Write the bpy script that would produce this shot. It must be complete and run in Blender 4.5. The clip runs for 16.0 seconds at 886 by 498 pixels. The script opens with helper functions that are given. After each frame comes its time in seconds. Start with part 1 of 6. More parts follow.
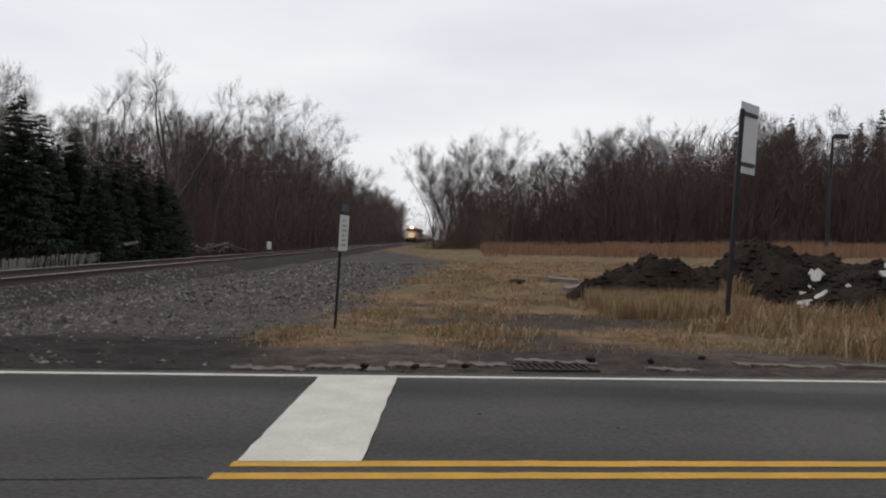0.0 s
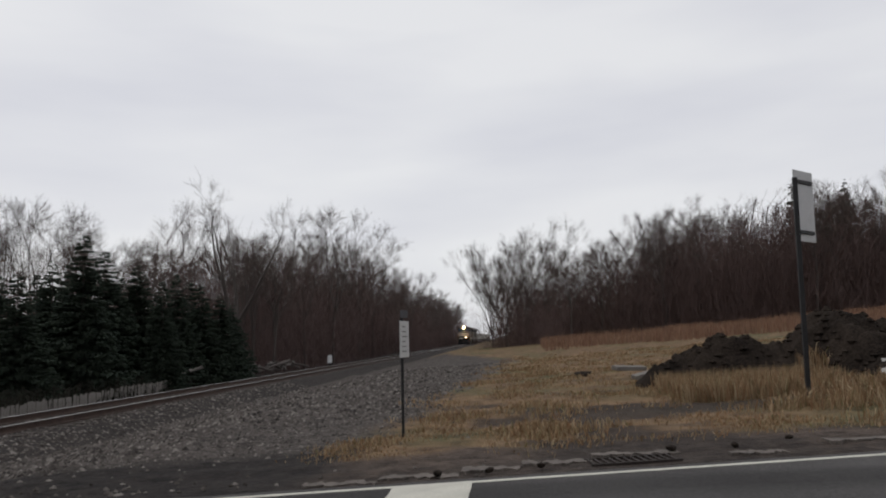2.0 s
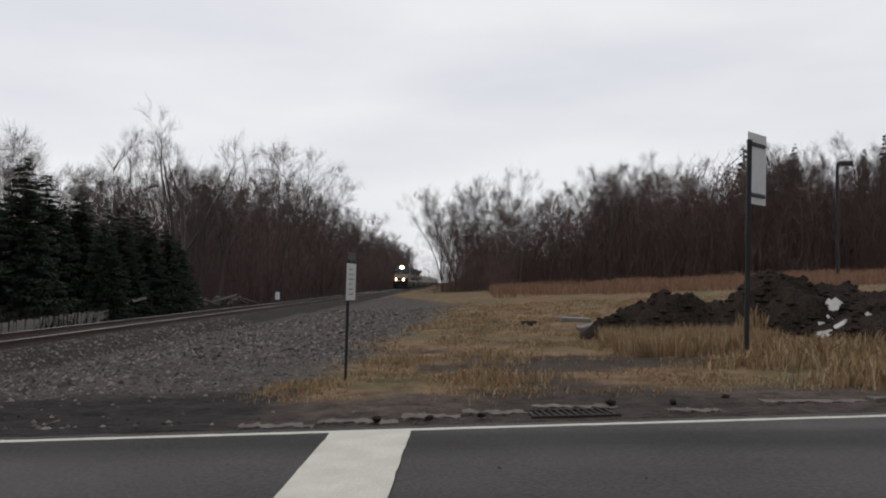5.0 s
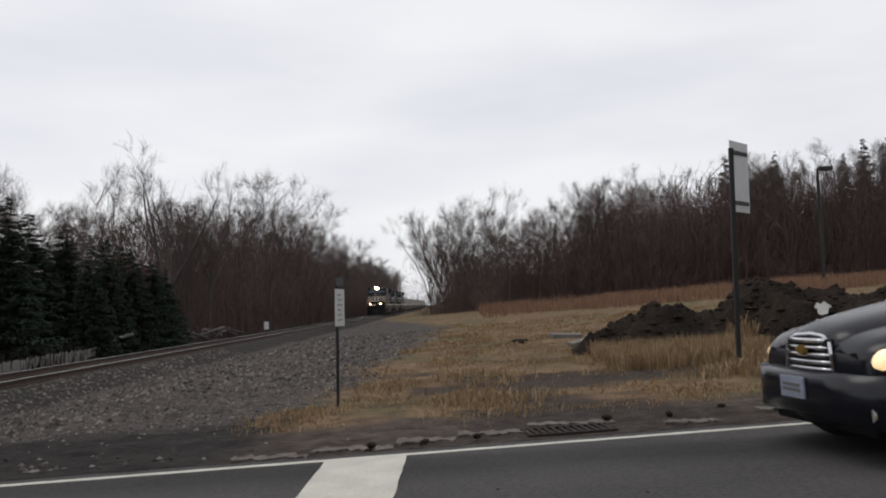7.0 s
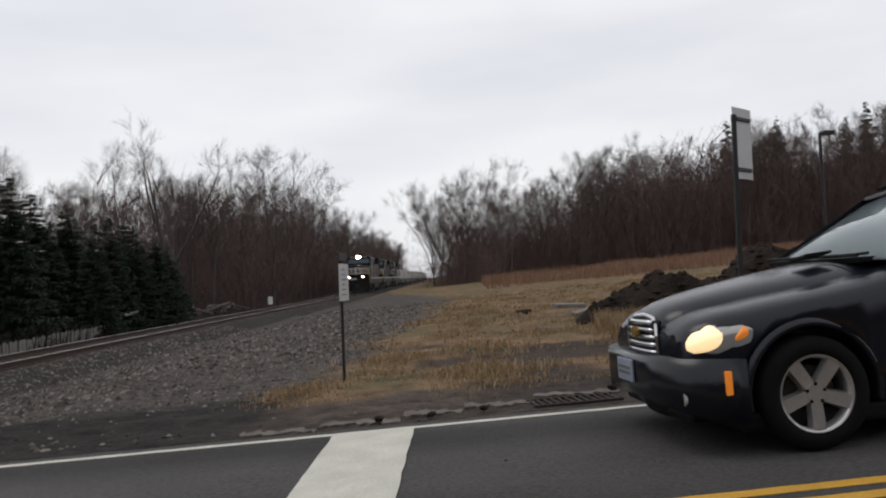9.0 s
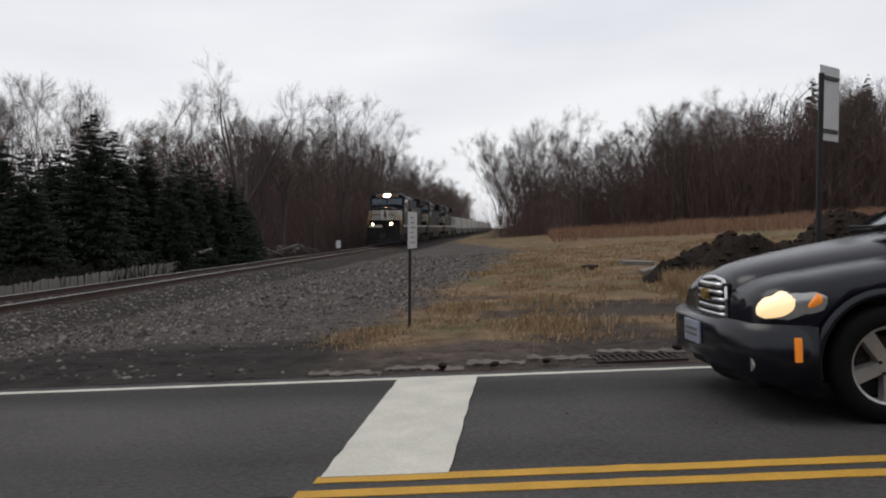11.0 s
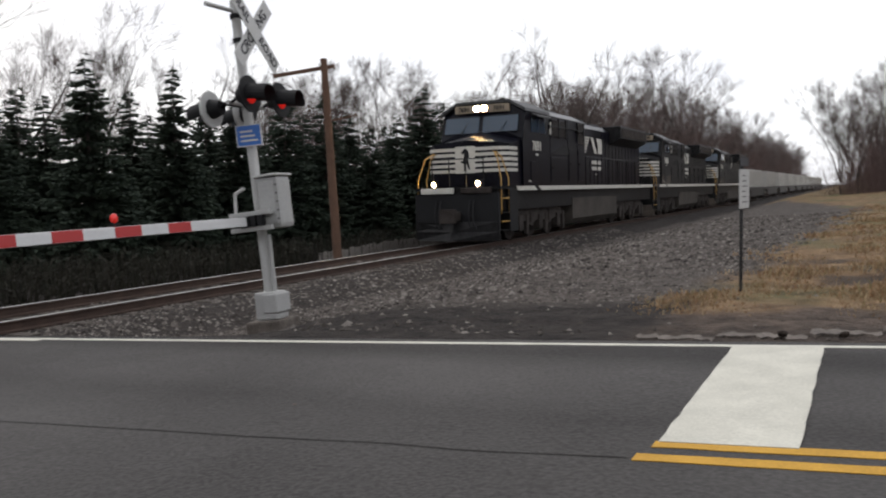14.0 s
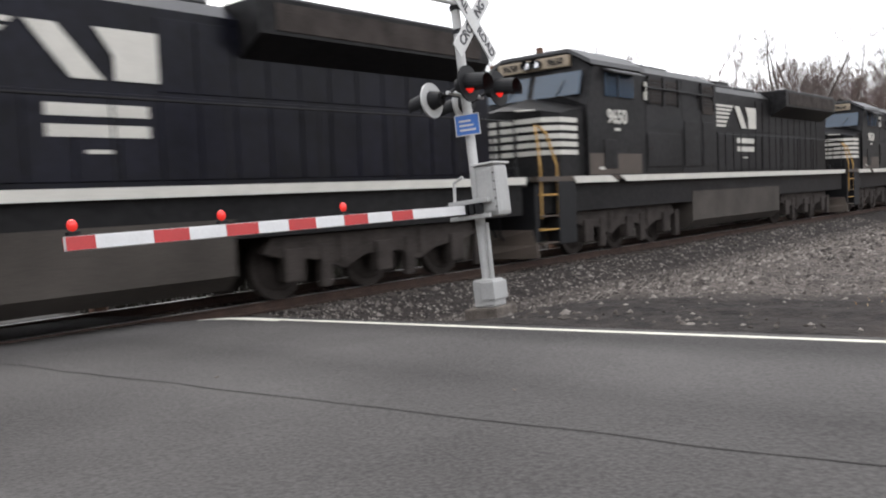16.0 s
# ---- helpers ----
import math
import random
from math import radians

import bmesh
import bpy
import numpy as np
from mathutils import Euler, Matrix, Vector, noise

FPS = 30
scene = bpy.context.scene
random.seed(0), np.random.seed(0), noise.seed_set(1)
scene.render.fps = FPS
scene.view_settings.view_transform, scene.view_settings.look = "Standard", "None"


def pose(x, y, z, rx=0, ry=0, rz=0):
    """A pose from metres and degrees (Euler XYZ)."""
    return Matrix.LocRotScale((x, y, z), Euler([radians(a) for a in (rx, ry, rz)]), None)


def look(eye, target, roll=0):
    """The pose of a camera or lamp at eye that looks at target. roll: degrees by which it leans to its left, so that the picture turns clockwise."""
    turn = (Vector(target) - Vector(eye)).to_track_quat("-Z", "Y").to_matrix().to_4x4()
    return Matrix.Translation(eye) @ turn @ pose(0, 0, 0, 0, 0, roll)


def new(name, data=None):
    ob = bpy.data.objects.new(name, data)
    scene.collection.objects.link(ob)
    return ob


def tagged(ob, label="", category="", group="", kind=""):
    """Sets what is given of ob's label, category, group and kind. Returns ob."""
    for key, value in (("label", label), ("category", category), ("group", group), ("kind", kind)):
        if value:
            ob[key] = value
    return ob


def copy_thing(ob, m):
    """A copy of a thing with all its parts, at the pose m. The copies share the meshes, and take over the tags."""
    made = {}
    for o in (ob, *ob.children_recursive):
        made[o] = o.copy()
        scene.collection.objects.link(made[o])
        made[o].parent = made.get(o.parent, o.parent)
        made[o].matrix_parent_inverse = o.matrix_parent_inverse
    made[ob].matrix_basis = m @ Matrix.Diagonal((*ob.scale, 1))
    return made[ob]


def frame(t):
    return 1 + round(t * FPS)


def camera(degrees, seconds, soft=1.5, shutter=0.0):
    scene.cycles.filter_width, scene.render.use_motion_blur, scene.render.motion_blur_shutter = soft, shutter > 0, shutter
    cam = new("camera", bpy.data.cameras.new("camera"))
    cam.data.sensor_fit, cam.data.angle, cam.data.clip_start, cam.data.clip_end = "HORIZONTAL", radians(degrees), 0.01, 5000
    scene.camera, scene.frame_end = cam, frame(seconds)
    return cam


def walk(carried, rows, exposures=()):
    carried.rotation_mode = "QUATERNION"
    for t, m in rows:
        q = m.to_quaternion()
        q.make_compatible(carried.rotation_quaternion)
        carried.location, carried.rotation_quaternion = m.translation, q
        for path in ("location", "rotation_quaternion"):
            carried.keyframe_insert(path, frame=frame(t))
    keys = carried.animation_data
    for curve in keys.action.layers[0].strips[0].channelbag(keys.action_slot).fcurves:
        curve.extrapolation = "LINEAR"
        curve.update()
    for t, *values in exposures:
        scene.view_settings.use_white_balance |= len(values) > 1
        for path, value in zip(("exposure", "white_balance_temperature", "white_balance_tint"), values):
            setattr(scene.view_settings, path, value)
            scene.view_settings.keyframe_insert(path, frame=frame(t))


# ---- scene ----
# ---------------- camera ----------------
cam = camera(56.95, 16.0, soft=2.0, shutter=0.3)
PATH = [
    (0.0, 0.065, 0.238, 1.108, 0.21, -0.23, 3.29),
    (0.5, 0.081, 0.234, 1.119, -0.53, -0.62, 7.20),
    (1.0, 0.041, 0.228, 1.119, 0.98, -0.51, 4.51),
    (1.5, 0.056, 0.315, 1.097, 3.29, 4.94, -1.60),
    (2.0, 0.032, 0.273, 1.095, 4.15, 6.77, -1.77),
    (2.5, -0.013, 0.340, 1.116, -4.88, -2.84, 9.12),
    (3.0, 0.036, 0.402, 1.108, -3.14, -3.86, 5.06),
    (3.5, 0.097, 0.437, 1.114, 0.75, -3.30, 0.03),
    (4.0, 0.077, 0.440, 1.133, 1.49, -1.69, 1.29),
    (4.5, 0.054, 0.432, 1.133, 1.23, 1.31, 1.34),
    (7.0, 0.048, 0.482, 1.124, -0.04, 4.30, -1.64),
    (7.5, 0.057, 0.501, 1.125, 0.35, 2.94, -2.51),
    (8.0, 0.060, 0.478, 1.131, -0.76, 3.84, -4.44),
    (8.5, 0.041, 0.495, 1.129, -0.07, 2.91, -4.69),
    (9.0, 0.036, 0.494, 1.138, 0.18, 2.33, -2.71),
    (9.2, 0.043, 0.505, 1.131, 1.13, 1.68, -1.27),
    (11.3, 0.013, 0.425, 1.156, 5.72, -1.06, -1.02),
    (11.5, 0.022, 0.412, 1.160, 6.57, -0.77, -1.83),
    (12.0, 0.008, 0.398, 1.171, 7.99, -1.49, 0.14),
    (12.5, -0.002, 0.380, 1.169, 10.96, -2.35, 0.58),
    (13.0, -0.038, 0.410, 1.153, 15.91, -3.31, -0.04),
    (13.5, -0.063, 0.429, 1.146, 21.97, -3.70, -1.16),
    (14.0, -0.082, 0.414, 1.155, 26.80, -3.44, -1.42),
    (14.5, -0.102, 0.404, 1.160, 32.04, -4.93, -0.42),
    (15.0, -0.131, 0.447, 1.144, 36.62, -4.94, -1.48),
    (15.5, -0.140, 0.446, 1.145, 41.47, -3.80, -2.76),
    (16.0, -0.185, 0.494, 1.100, 41.78, -3.55, -2.21),
]


def eye_pose(x, y, z, yaw, pitch, roll):
    return pose(x, y, z, 90 + pitch, 0, yaw) @ pose(0, 0, 0, 0, 0, roll)


EXPOSURES = [(0.0, 0.0), (1.2, 0.0), (1.8, -0.14), (2.5, -0.22), (3.0, 0.02), (4.0, 0.2), (4.5, -0.08), (7.0, 0.0), (9.0, 0.0), (12.5, 0.03), (13.0, 0.0), (13.5, 0.2), (14.5, 0.56), (15.2, 0.98), (16.0, 1.42)]
walk(cam, [(r[0], eye_pose(*r[1:])) for r in PATH], EXPOSURES)

# ---------------- light: an overcast sky ----------------
world = bpy.data.worlds.new("overcast_sky")
scene.world = world
world.use_nodes = True
wn, wl = world.node_tree.nodes, world.node_tree.links
wn.clear()
w_out = wn.new("ShaderNodeOutputWorld")
w_bg = wn.new("ShaderNodeBackground")
w_sky = wn.new("ShaderNodeTexSky")
w_sky.sky_type, w_sky.sun_disc = "NISHITA", False
w_sky.sun_elevation, w_sky.sun_rotation = radians(22), radians(-60)
w_mul = wn.new("ShaderNodeVectorMath")
w_mul.operation = "SCALE"
w_mul.inputs["Scale"].default_value = 0.10
w_co = wn.new("ShaderNodeTexCoord")
w_map = wn.new("ShaderNodeMapping")
w_map.inputs["Scale"].default_value = (1.2, 1.2, 5.0)
w_map.inputs["Rotation"].default_value = (0.12, 0.1, 0.4)
w_noise = wn.new("ShaderNodeTexNoise")
w_noise.inputs["Scale"].default_value = 1.6
w_noise.inputs["Detail"].default_value = 4.0
w_noise.inputs["Roughness"].default_value = 0.45
w_ramp = wn.new("ShaderNodeValToRGB")
w_ramp.color_ramp.elements[0].position, w_ramp.color_ramp.elements[0].color = 0.32, (0.79, 0.80, 0.87, 1)
w_ramp.color_ramp.elements[1].position, w_ramp.color_ramp.elements[1].color = 0.62, (0.97, 0.975, 1.0, 1)
w_mix = wn.new("ShaderNodeMix")
w_mix.data_type = "RGBA"
w_mix.inputs["Factor"].default_value = 0.93
wl.new(w_co.outputs["Generated"], w_map.inputs["Vector"])
wl.new(w_map.outputs["Vector"], w_noise.inputs["Vector"])
wl.new(w_noise.outputs["Fac"], w_ramp.inputs["Fac"])
wl.new(w_sky.outputs["Color"], w_mul.inputs[0])
wl.new(w_mul.outputs["Vector"], w_mix.inputs["A"])
wl.new(w_ramp.outputs["Color"], w_mix.inputs["B"])
wl.new(w_mix.outputs["Result"], w_bg.inputs["Color"])
wl.new(w_bg.outputs["Background"], w_out.inputs["Surface"])
w_bg.inputs["Strength"].default_value = 0.95

sun_data = bpy.data.lights.new("sun", "SUN")
sun_data.energy, sun_data.angle, sun_data.color = 0.5, radians(25), (1.0, 0.95, 0.88)
sun = new("sun", sun_data)
sun.matrix_basis = look((0, 0, 50), (28, -12, 0))

# ---------------- materials ----------------
def material(name, color, rough=0.7, metal=0.0, vary=0.25, scale=4.0, fine=40.0, bump=0.0, tint=None, spec=0.5, coat=0.0, emit=None):
    """A surface with coarse and fine variation between two tones, and a fine relief."""
    m = bpy.data.materials.new(name)
    m.use_nodes = True
    n, l = m.node_tree.nodes, m.node_tree.links
    b = n["Principled BSDF"]
    b.inputs["Roughness"].default_value, b.inputs["Metallic"].default_value = rough, metal
    b.inputs["Specular IOR Level"].default_value = spec
    b.inputs["Coat Weight"].default_value = coat
    co = n.new("ShaderNodeTexCoord")
    big, small = n.new("ShaderNodeTexNoise"), n.new("ShaderNodeTexNoise")
    big.inputs["Scale"].default_value, small.inputs["Scale"].default_value = scale, fine
    big.inputs["Detail"].default_value, small.inputs["Detail"].default_value = 5, 3
    add = n.new("ShaderNodeMath")
    add.operation = "ADD"
    half = n.new("ShaderNodeMath")
    half.operation = "MULTIPLY"
    half.inputs[1].default_value = 0.5
    ramp = n.new("ShaderNodeValToRGB")
    other = tint or [c * (1 + vary) for c in color]
    ramp.color_ramp.elements[0].position, ramp.color_ramp.elements[0].color = 0.33, (*[c * (1 - vary) for c in color], 1)
    ramp.color_ramp.elements[1].position, ramp.color_ramp.elements[1].color = 0.67, (*other, 1)
    for x in (big, small):
        l.new(co.outputs["Object"], x.inputs["Vector"])
    l.new(big.outputs["Fac"], add.inputs[0])
    l.new(small.outputs["Fac"], add.inputs[1])
    l.new(add.outputs[0], half.inputs[0])
    l.new(half.outputs[0], ramp.inputs["Fac"])
    l.new(ramp.outputs["Color"], b.inputs["Base Color"])
    if bump:
        bn = n.new("ShaderNodeBump")
        bn.inputs["Strength"].default_value, bn.inputs["Distance"].default_value = bump, 0.02
        l.new(small.outputs["Fac"], bn.inputs["Height"])
        l.new(bn.outputs["Normal"], b.inputs["Normal"])
    if emit:
        b.inputs["Emission Color"].default_value, b.inputs["Emission Strength"].default_value = (*emit[0], 1), emit[1]
    return m


def island_material(name, stops, rough=0.9, scale=0.0):
    """Each loose piece of the mesh takes its own tone."""
    m = bpy.data.materials.new(name)
    m.use_nodes = True
    n, l = m.node_tree.nodes, m.node_tree.links
    b = n["Principled BSDF"]
    b.inputs["Roughness"].default_value = rough
    b.inputs["Specular IOR Level"].default_value = 0.25
    g, ramp = n.new("ShaderNodeNewGeometry"), n.new("ShaderNodeValToRGB")
    while len(ramp.color_ramp.elements) < len(stops):
        ramp.color_ramp.elements.new(0.5)
    for k, c in enumerate(stops):
        ramp.color_ramp.elements[k].position = k / (len(stops) - 1)
        ramp.color_ramp.elements[k].color = (*c, 1)
    l.new(g.outputs["Random Per Island"], ramp.inputs["Fac"])
    l.new(ramp.outputs["Color"], b.inputs["Base Color"])
    return m


def ground_material():
    """Gravel, dry grass, dirt and a dark tone, mixed by the zones stored on the ground's points."""
    m = bpy.data.materials.new("ground")
    m.use_nodes = True
    n, l = m.node_tree.nodes, m.node_tree.links
    b = n["Principled BSDF"]
    b.inputs["Roughness"].default_value, b.inputs["Specular IOR Level"].default_value = 0.95, 0.15
    co = n.new("ShaderNodeTexCoord")

    def tones(scale, detail, a, c, lo=0.35, hi=0.65):
        t, r = n.new("ShaderNodeTexNoise"), n.new("ShaderNodeValToRGB")
        t.inputs["Scale"].default_value, t.inputs["Detail"].default_value = scale, detail
        t.inputs["Roughness"].default_value = 0.7
        l.new(co.outputs["Object"], t.inputs["Vector"])
        l.new(t.outputs["Fac"], r.inputs["Fac"])
        r.color_ramp.elements[0].position, r.color_ramp.elements[0].color = lo, (*a, 1)
        r.color_ramp.elements[1].position, r.color_ramp.elements[1].color = hi, (*c, 1)
        return r.outputs["Color"]

    def mix(fac, a, c):
        x = n.new("ShaderNodeMix")
        x.data_type = "RGBA"
        l.new(fac, x.inputs["Factor"])
        l.new(a, x.inputs["A"])
        l.new(c, x.inputs["B"])
        return x.outputs["Result"]

    zone = n.new("ShaderNodeAttribute")
    zone.attribute_name = "zone"
    sep = n.new("ShaderNodeSeparateColor")
    l.new(zone.outputs["Color"], sep.inputs["Color"])
    vor = n.new("ShaderNodeTexVoronoi")
    vor.inputs["Scale"].default_value = 14.0
    l.new(co.outputs["Object"], vor.inputs["Vector"])
    stone = n.new("ShaderNodeValToRGB")
    stone.color_ramp.elements[0].color = (0.035, 0.030, 0.028, 1)
    stone.color_ramp.elements[1].color = (0.155, 0.137, 0.124, 1)
    stone.color_ramp.elements[0].position, stone.color_ramp.elements[1].position = 0.1, 0.95
    sp = n.new("ShaderNodeSeparateColor")
    l.new(vor.outputs["Color"], sp.inputs["Color"])
    l.new(sp.outputs["Red"], stone.inputs["Fac"])
    grey = mix(n_fac(n, l, co, 0.9), tones(0.7, 9, (0.022, 0.018, 0.016), (0.080, 0.067, 0.059)), tones(7.0, 9, (0.030, 0.025, 0.021), (0.105, 0.090, 0.079)))
    gravel_mix = n.new("ShaderNodeMix")
    gravel_mix.data_type = "RGBA"
    gravel_mix.inputs["Factor"].default_value = 0.45
    l.new(grey, gravel_mix.inputs["A"])
    l.new(stone.outputs["Color"], gravel_mix.inputs["B"])
    dirt = tones(4.5, 12, (0.030, 0.022, 0.018), (0.125, 0.096, 0.078))
    grass = mix(n_fac(n, l, co, 0.35), tones(2.2, 12, (0.078, 0.049, 0.029), (0.26, 0.172, 0.098)), tones(2.4, 12, (0.048, 0.050, 0.024), (0.12, 0.125, 0.058)))
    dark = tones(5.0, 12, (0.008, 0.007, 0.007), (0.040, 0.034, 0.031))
    c = mix(sep.outputs["Green"], dirt, gravel_mix.outputs["Result"])
    c = mix(sep.outputs["Red"], c, grass)
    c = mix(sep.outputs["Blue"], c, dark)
    l.new(c, b.inputs["Base Color"])
    bump = n.new("ShaderNodeBump")
    bump.inputs["Strength"].default_value, bump.inputs["Distance"].default_value = 0.9, 0.07
    fine = n.new("ShaderNodeTexNoise")
    fine.inputs["Scale"].default_value, fine.inputs["Detail"].default_value = 16, 6
    l.new(co.outputs["Object"], fine.inputs["Vector"])
    l.new(fine.outputs["Fac"], bump.inputs["Height"])
    l.new(bump.outputs["Normal"], b.inputs["Normal"])
    return m


def n_fac(n, l, co, scale):
    t, r = n.new("ShaderNodeTexNoise"), n.new("ShaderNodeValToRGB")
    t.inputs["Scale"].default_value, t.inputs["Detail"].default_value = scale, 4
    r.color_ramp.elements[0].position, r.color_ramp.elements[1].position = 0.48, 0.68
    l.new(co.outputs["Object"], t.inputs["Vector"])
    l.new(t.outputs["Fac"], r.inputs["Fac"])
    return r.outputs["Color"]


def asphalt_material():
    """Old asphalt: fine aggregate, broad patches, darker bands worn by tyres along the lane."""
    m = material("asphalt", (0.068, 0.0645, 0.0625), 0.92, vary=0.42, scale=0.45, fine=38, bump=0.5, spec=0.15)
    n, l = m.node_tree.nodes, m.node_tree.links
    b = n["Principled BSDF"]
    src = b.inputs["Base Color"].links[0].from_socket
    co = n.new("ShaderNodeTexCoord")
    sep = n.new("ShaderNodeSeparateXYZ")
    l.new(co.outputs["Object"], sep.inputs["Vector"])
    wob = n.new("ShaderNodeTexNoise")
    wob.inputs["Scale"].default_value, wob.inputs["Detail"].default_value = 0.5, 5
    l.new(co.outputs["Object"], wob.inputs["Vector"])
    y = n.new("ShaderNodeMath")
    y.operation = "MULTIPLY_ADD"
    y.inputs[1].default_value = 0.35
    l.new(wob.outputs["Fac"], y.inputs[0])
    l.new(sep.outputs["Y"], y.inputs[2])
    ramp = n.new("ShaderNodeValToRGB")
    rng = n.new("ShaderNodeMapRange")
    rng.inputs["From Min"].default_value, rng.inputs["From Max"].default_value = 0.0, 8.0
    l.new(y.outputs[0], rng.inputs["Value"])
    l.new(rng.outputs["Result"], ramp.inputs["Fac"])
    e = ramp.color_ramp.elements
    e[0].position, e[0].color = 0.0, (1, 1, 1, 1)
    e[1].position, e[1].color = 1.0, (1, 1, 1, 1)
    for p, v in ((0.50, 0.97), (0.60, 0.80), (0.66, 1.0), (0.76, 1.0), (0.825, 0.60), (0.87, 0.66), (0.90, 1.0)):
        k = e.new(p)
        k.color = (v, v, v, 1)
    mul = n.new("ShaderNodeMix")
    mul.data_type, mul.blend_type = "RGBA", "MULTIPLY"
    mul.inputs["Factor"].default_value = 1.0
    l.new(src, mul.inputs["A"])
    l.new(ramp.outputs["Color"], mul.inputs["B"])
    l.new(mul.outputs["Result"], b.inputs["Base Color"])
    return m


def glass_material(name, color, rough=0.05):
    m = bpy.data.materials.new(name)
    m.use_nodes = True
    b = m.node_tree.nodes["Principled BSDF"]
    b.inputs["Base Color"].default_value = (*color, 1)
    b.inputs["Roughness"].default_value, b.inputs["IOR"].default_value = rough, 1.5
    b.inputs["Transmission Weight"].default_value = 0.35
    return m


GROUND = ground_material()
ASPHALT = asphalt_material()
SEAM = material("worn_asphalt_seam", (0.030, 0.028, 0.027), 0.95, vary=0.5, scale=3, fine=30, spec=0.1)
WHITE_LINE = material("white_road_paint", (0.52, 0.505, 0.44), 0.8, vary=0.18, scale=3, fine=60, spec=0.3)
YELLOW_LINE = material("yellow_road_paint", (0.48, 0.265, 0.035), 0.8, vary=0.2, scale=4, fine=60, spec=0.3)
CONCRETE = material("weathered_concrete", (0.115, 0.097, 0.083), 0.95, vary=0.6, scale=5, fine=50, bump=0.4)
IRON = material("rusty_cast_iron", (0.035, 0.026, 0.022), 0.8, metal=0.4, vary=0.4, bump=0.3)
RAIL_STEEL = material("worn_rail_head", (0.42, 0.41, 0.40), 0.35, metal=0.9, vary=0.15)
RAIL_RUST = material("rusty_rail_web", (0.050, 0.030, 0.022), 0.9, vary=0.35, bump=0.2)
TIE_WOOD = material("creosoted_tie", (0.05, 0.040, 0.033), 0.95, vary=0.35, bump=0.4)
BARK = material("grey_bark", (0.068, 0.056, 0.050), 0.95, vary=0.3, scale=3, fine=25, bump=0.4)
TWIG = island_material("bare_twigs", [(0.060, 0.046, 0.042), (0.105, 0.083, 0.073), (0.080, 0.060, 0.055)])
TWIG_PALE = island_material("pale_bare_twigs", [(0.12, 0.10, 0.085), (0.18, 0.155, 0.13), (0.10, 0.085, 0.075)])
BRUSH = island_material("red_brown_brush", [(0.070, 0.046, 0.042), (0.118, 0.080, 0.072), (0.090, 0.061, 0.057), (0.145, 0.102, 0.090)])
# WEED: the darkness under the spruces is put into the blade colour.
WEED = island_material("spruce_foot_darkness", [(0.010, 0.010, 0.007), (0.022, 0.019, 0.013), (0.015, 0.016, 0.010)])
NEEDLE = island_material("spruce_needles", [(0.020, 0.029, 0.021), (0.040, 0.054, 0.037), (0.028, 0.039, 0.029)])
STRAW = island_material("dry_grass", [(0.21, 0.135, 0.075), (0.36, 0.255, 0.145), (0.28, 0.162, 0.086), (0.18, 0.115, 0.062), (0.43, 0.33, 0.21), (0.18, 0.155, 0.068)])
REED = island_material("red_brown_reeds", [(0.18, 0.096, 0.062), (0.25, 0.140, 0.088), (0.15, 0.085, 0.060), (0.30, 0.195, 0.122)])
STONES = island_material("ballast_stones", [(0.022, 0.018, 0.016), (0.050, 0.043, 0.038), (0.090, 0.078, 0.070), (0.13, 0.115, 0.103), (0.23, 0.21, 0.19)])
BLACK_SOIL = material("black_millings", (0.013, 0.011, 0.010), 1.0, vary=0.6, scale=1.2, fine=22, bump=0.9, spec=0.05, tint=(0.046, 0.036, 0.029))
RUBBLE = material("broken_white_concrete", (0.46, 0.45, 0.43), 0.9, vary=0.2, bump=0.3)
FENCE_WOOD = material("grey_fence_boards", (0.17, 0.155, 0.14), 0.9, vary=0.35, scale=2, fine=30, bump=0.3)
POLE_WOOD = material("red_brown_pole_wood", (0.10, 0.055, 0.035), 0.9, vary=0.3, scale=2, fine=30, bump=0.3)
ALU = material("aluminium_sign_back", (0.42, 0.42, 0.42), 0.5, metal=0.3, vary=0.1)
SIGN_WHITE = material("faded_white_sign", (0.50, 0.50, 0.49), 0.6, vary=0.1)
INK = material("dark_print", (0.05, 0.05, 0.055), 0.7, vary=0.2)
POST_DARK = material("dark_channel_post", (0.020, 0.020, 0.021), 0.6, metal=0.3, vary=0.3)
POST_GREY = material("galvanised_post", (0.16, 0.155, 0.15), 0.6, metal=0.4, vary=0.2)
MAST_PAINT = material("aluminium_mast_paint", (0.46, 0.46, 0.45), 0.55, metal=0.1, vary=0.12, scale=3)
BOX_PAINT = material("grey_mechanism_paint", (0.36, 0.36, 0.35), 0.55, vary=0.12, scale=4)
BLACK_PAINT = material("flat_black_paint", (0.012, 0.012, 0.013), 0.6, vary=0.2, spec=0.2)
SIGN_BLUE = material("blue_sign", (0.035, 0.13, 0.42), 0.5, vary=0.1)
GATE_WHITE = material("white_gate_paint", (0.62, 0.62, 0.62), 0.5, vary=0.07)
GATE_RED = material("red_gate_sheeting", (0.42, 0.030, 0.030), 0.45, vary=0.1)
RED_LENS = material("lit_red_lens", (0.35, 0.01, 0.01), 0.2, vary=0.1, emit=((1.0, 0.03, 0.02), 0.22))
RED_LAMP = material("lit_red_arm_lamp", (0.5, 0.02, 0.02), 0.25, vary=0.1, emit=((1.0, 0.05, 0.03), 0.16))
LOCO_BLACK = material("grimy_black_paint", (0.0045, 0.0046, 0.0085), 0.32, vary=0.75, scale=0.7, fine=7, spec=0.15)
LOCO_DUST = material("dusty_black_paint", (0.012, 0.0115, 0.012), 0.5, vary=0.7, scale=0.8, fine=8, spec=0.14)
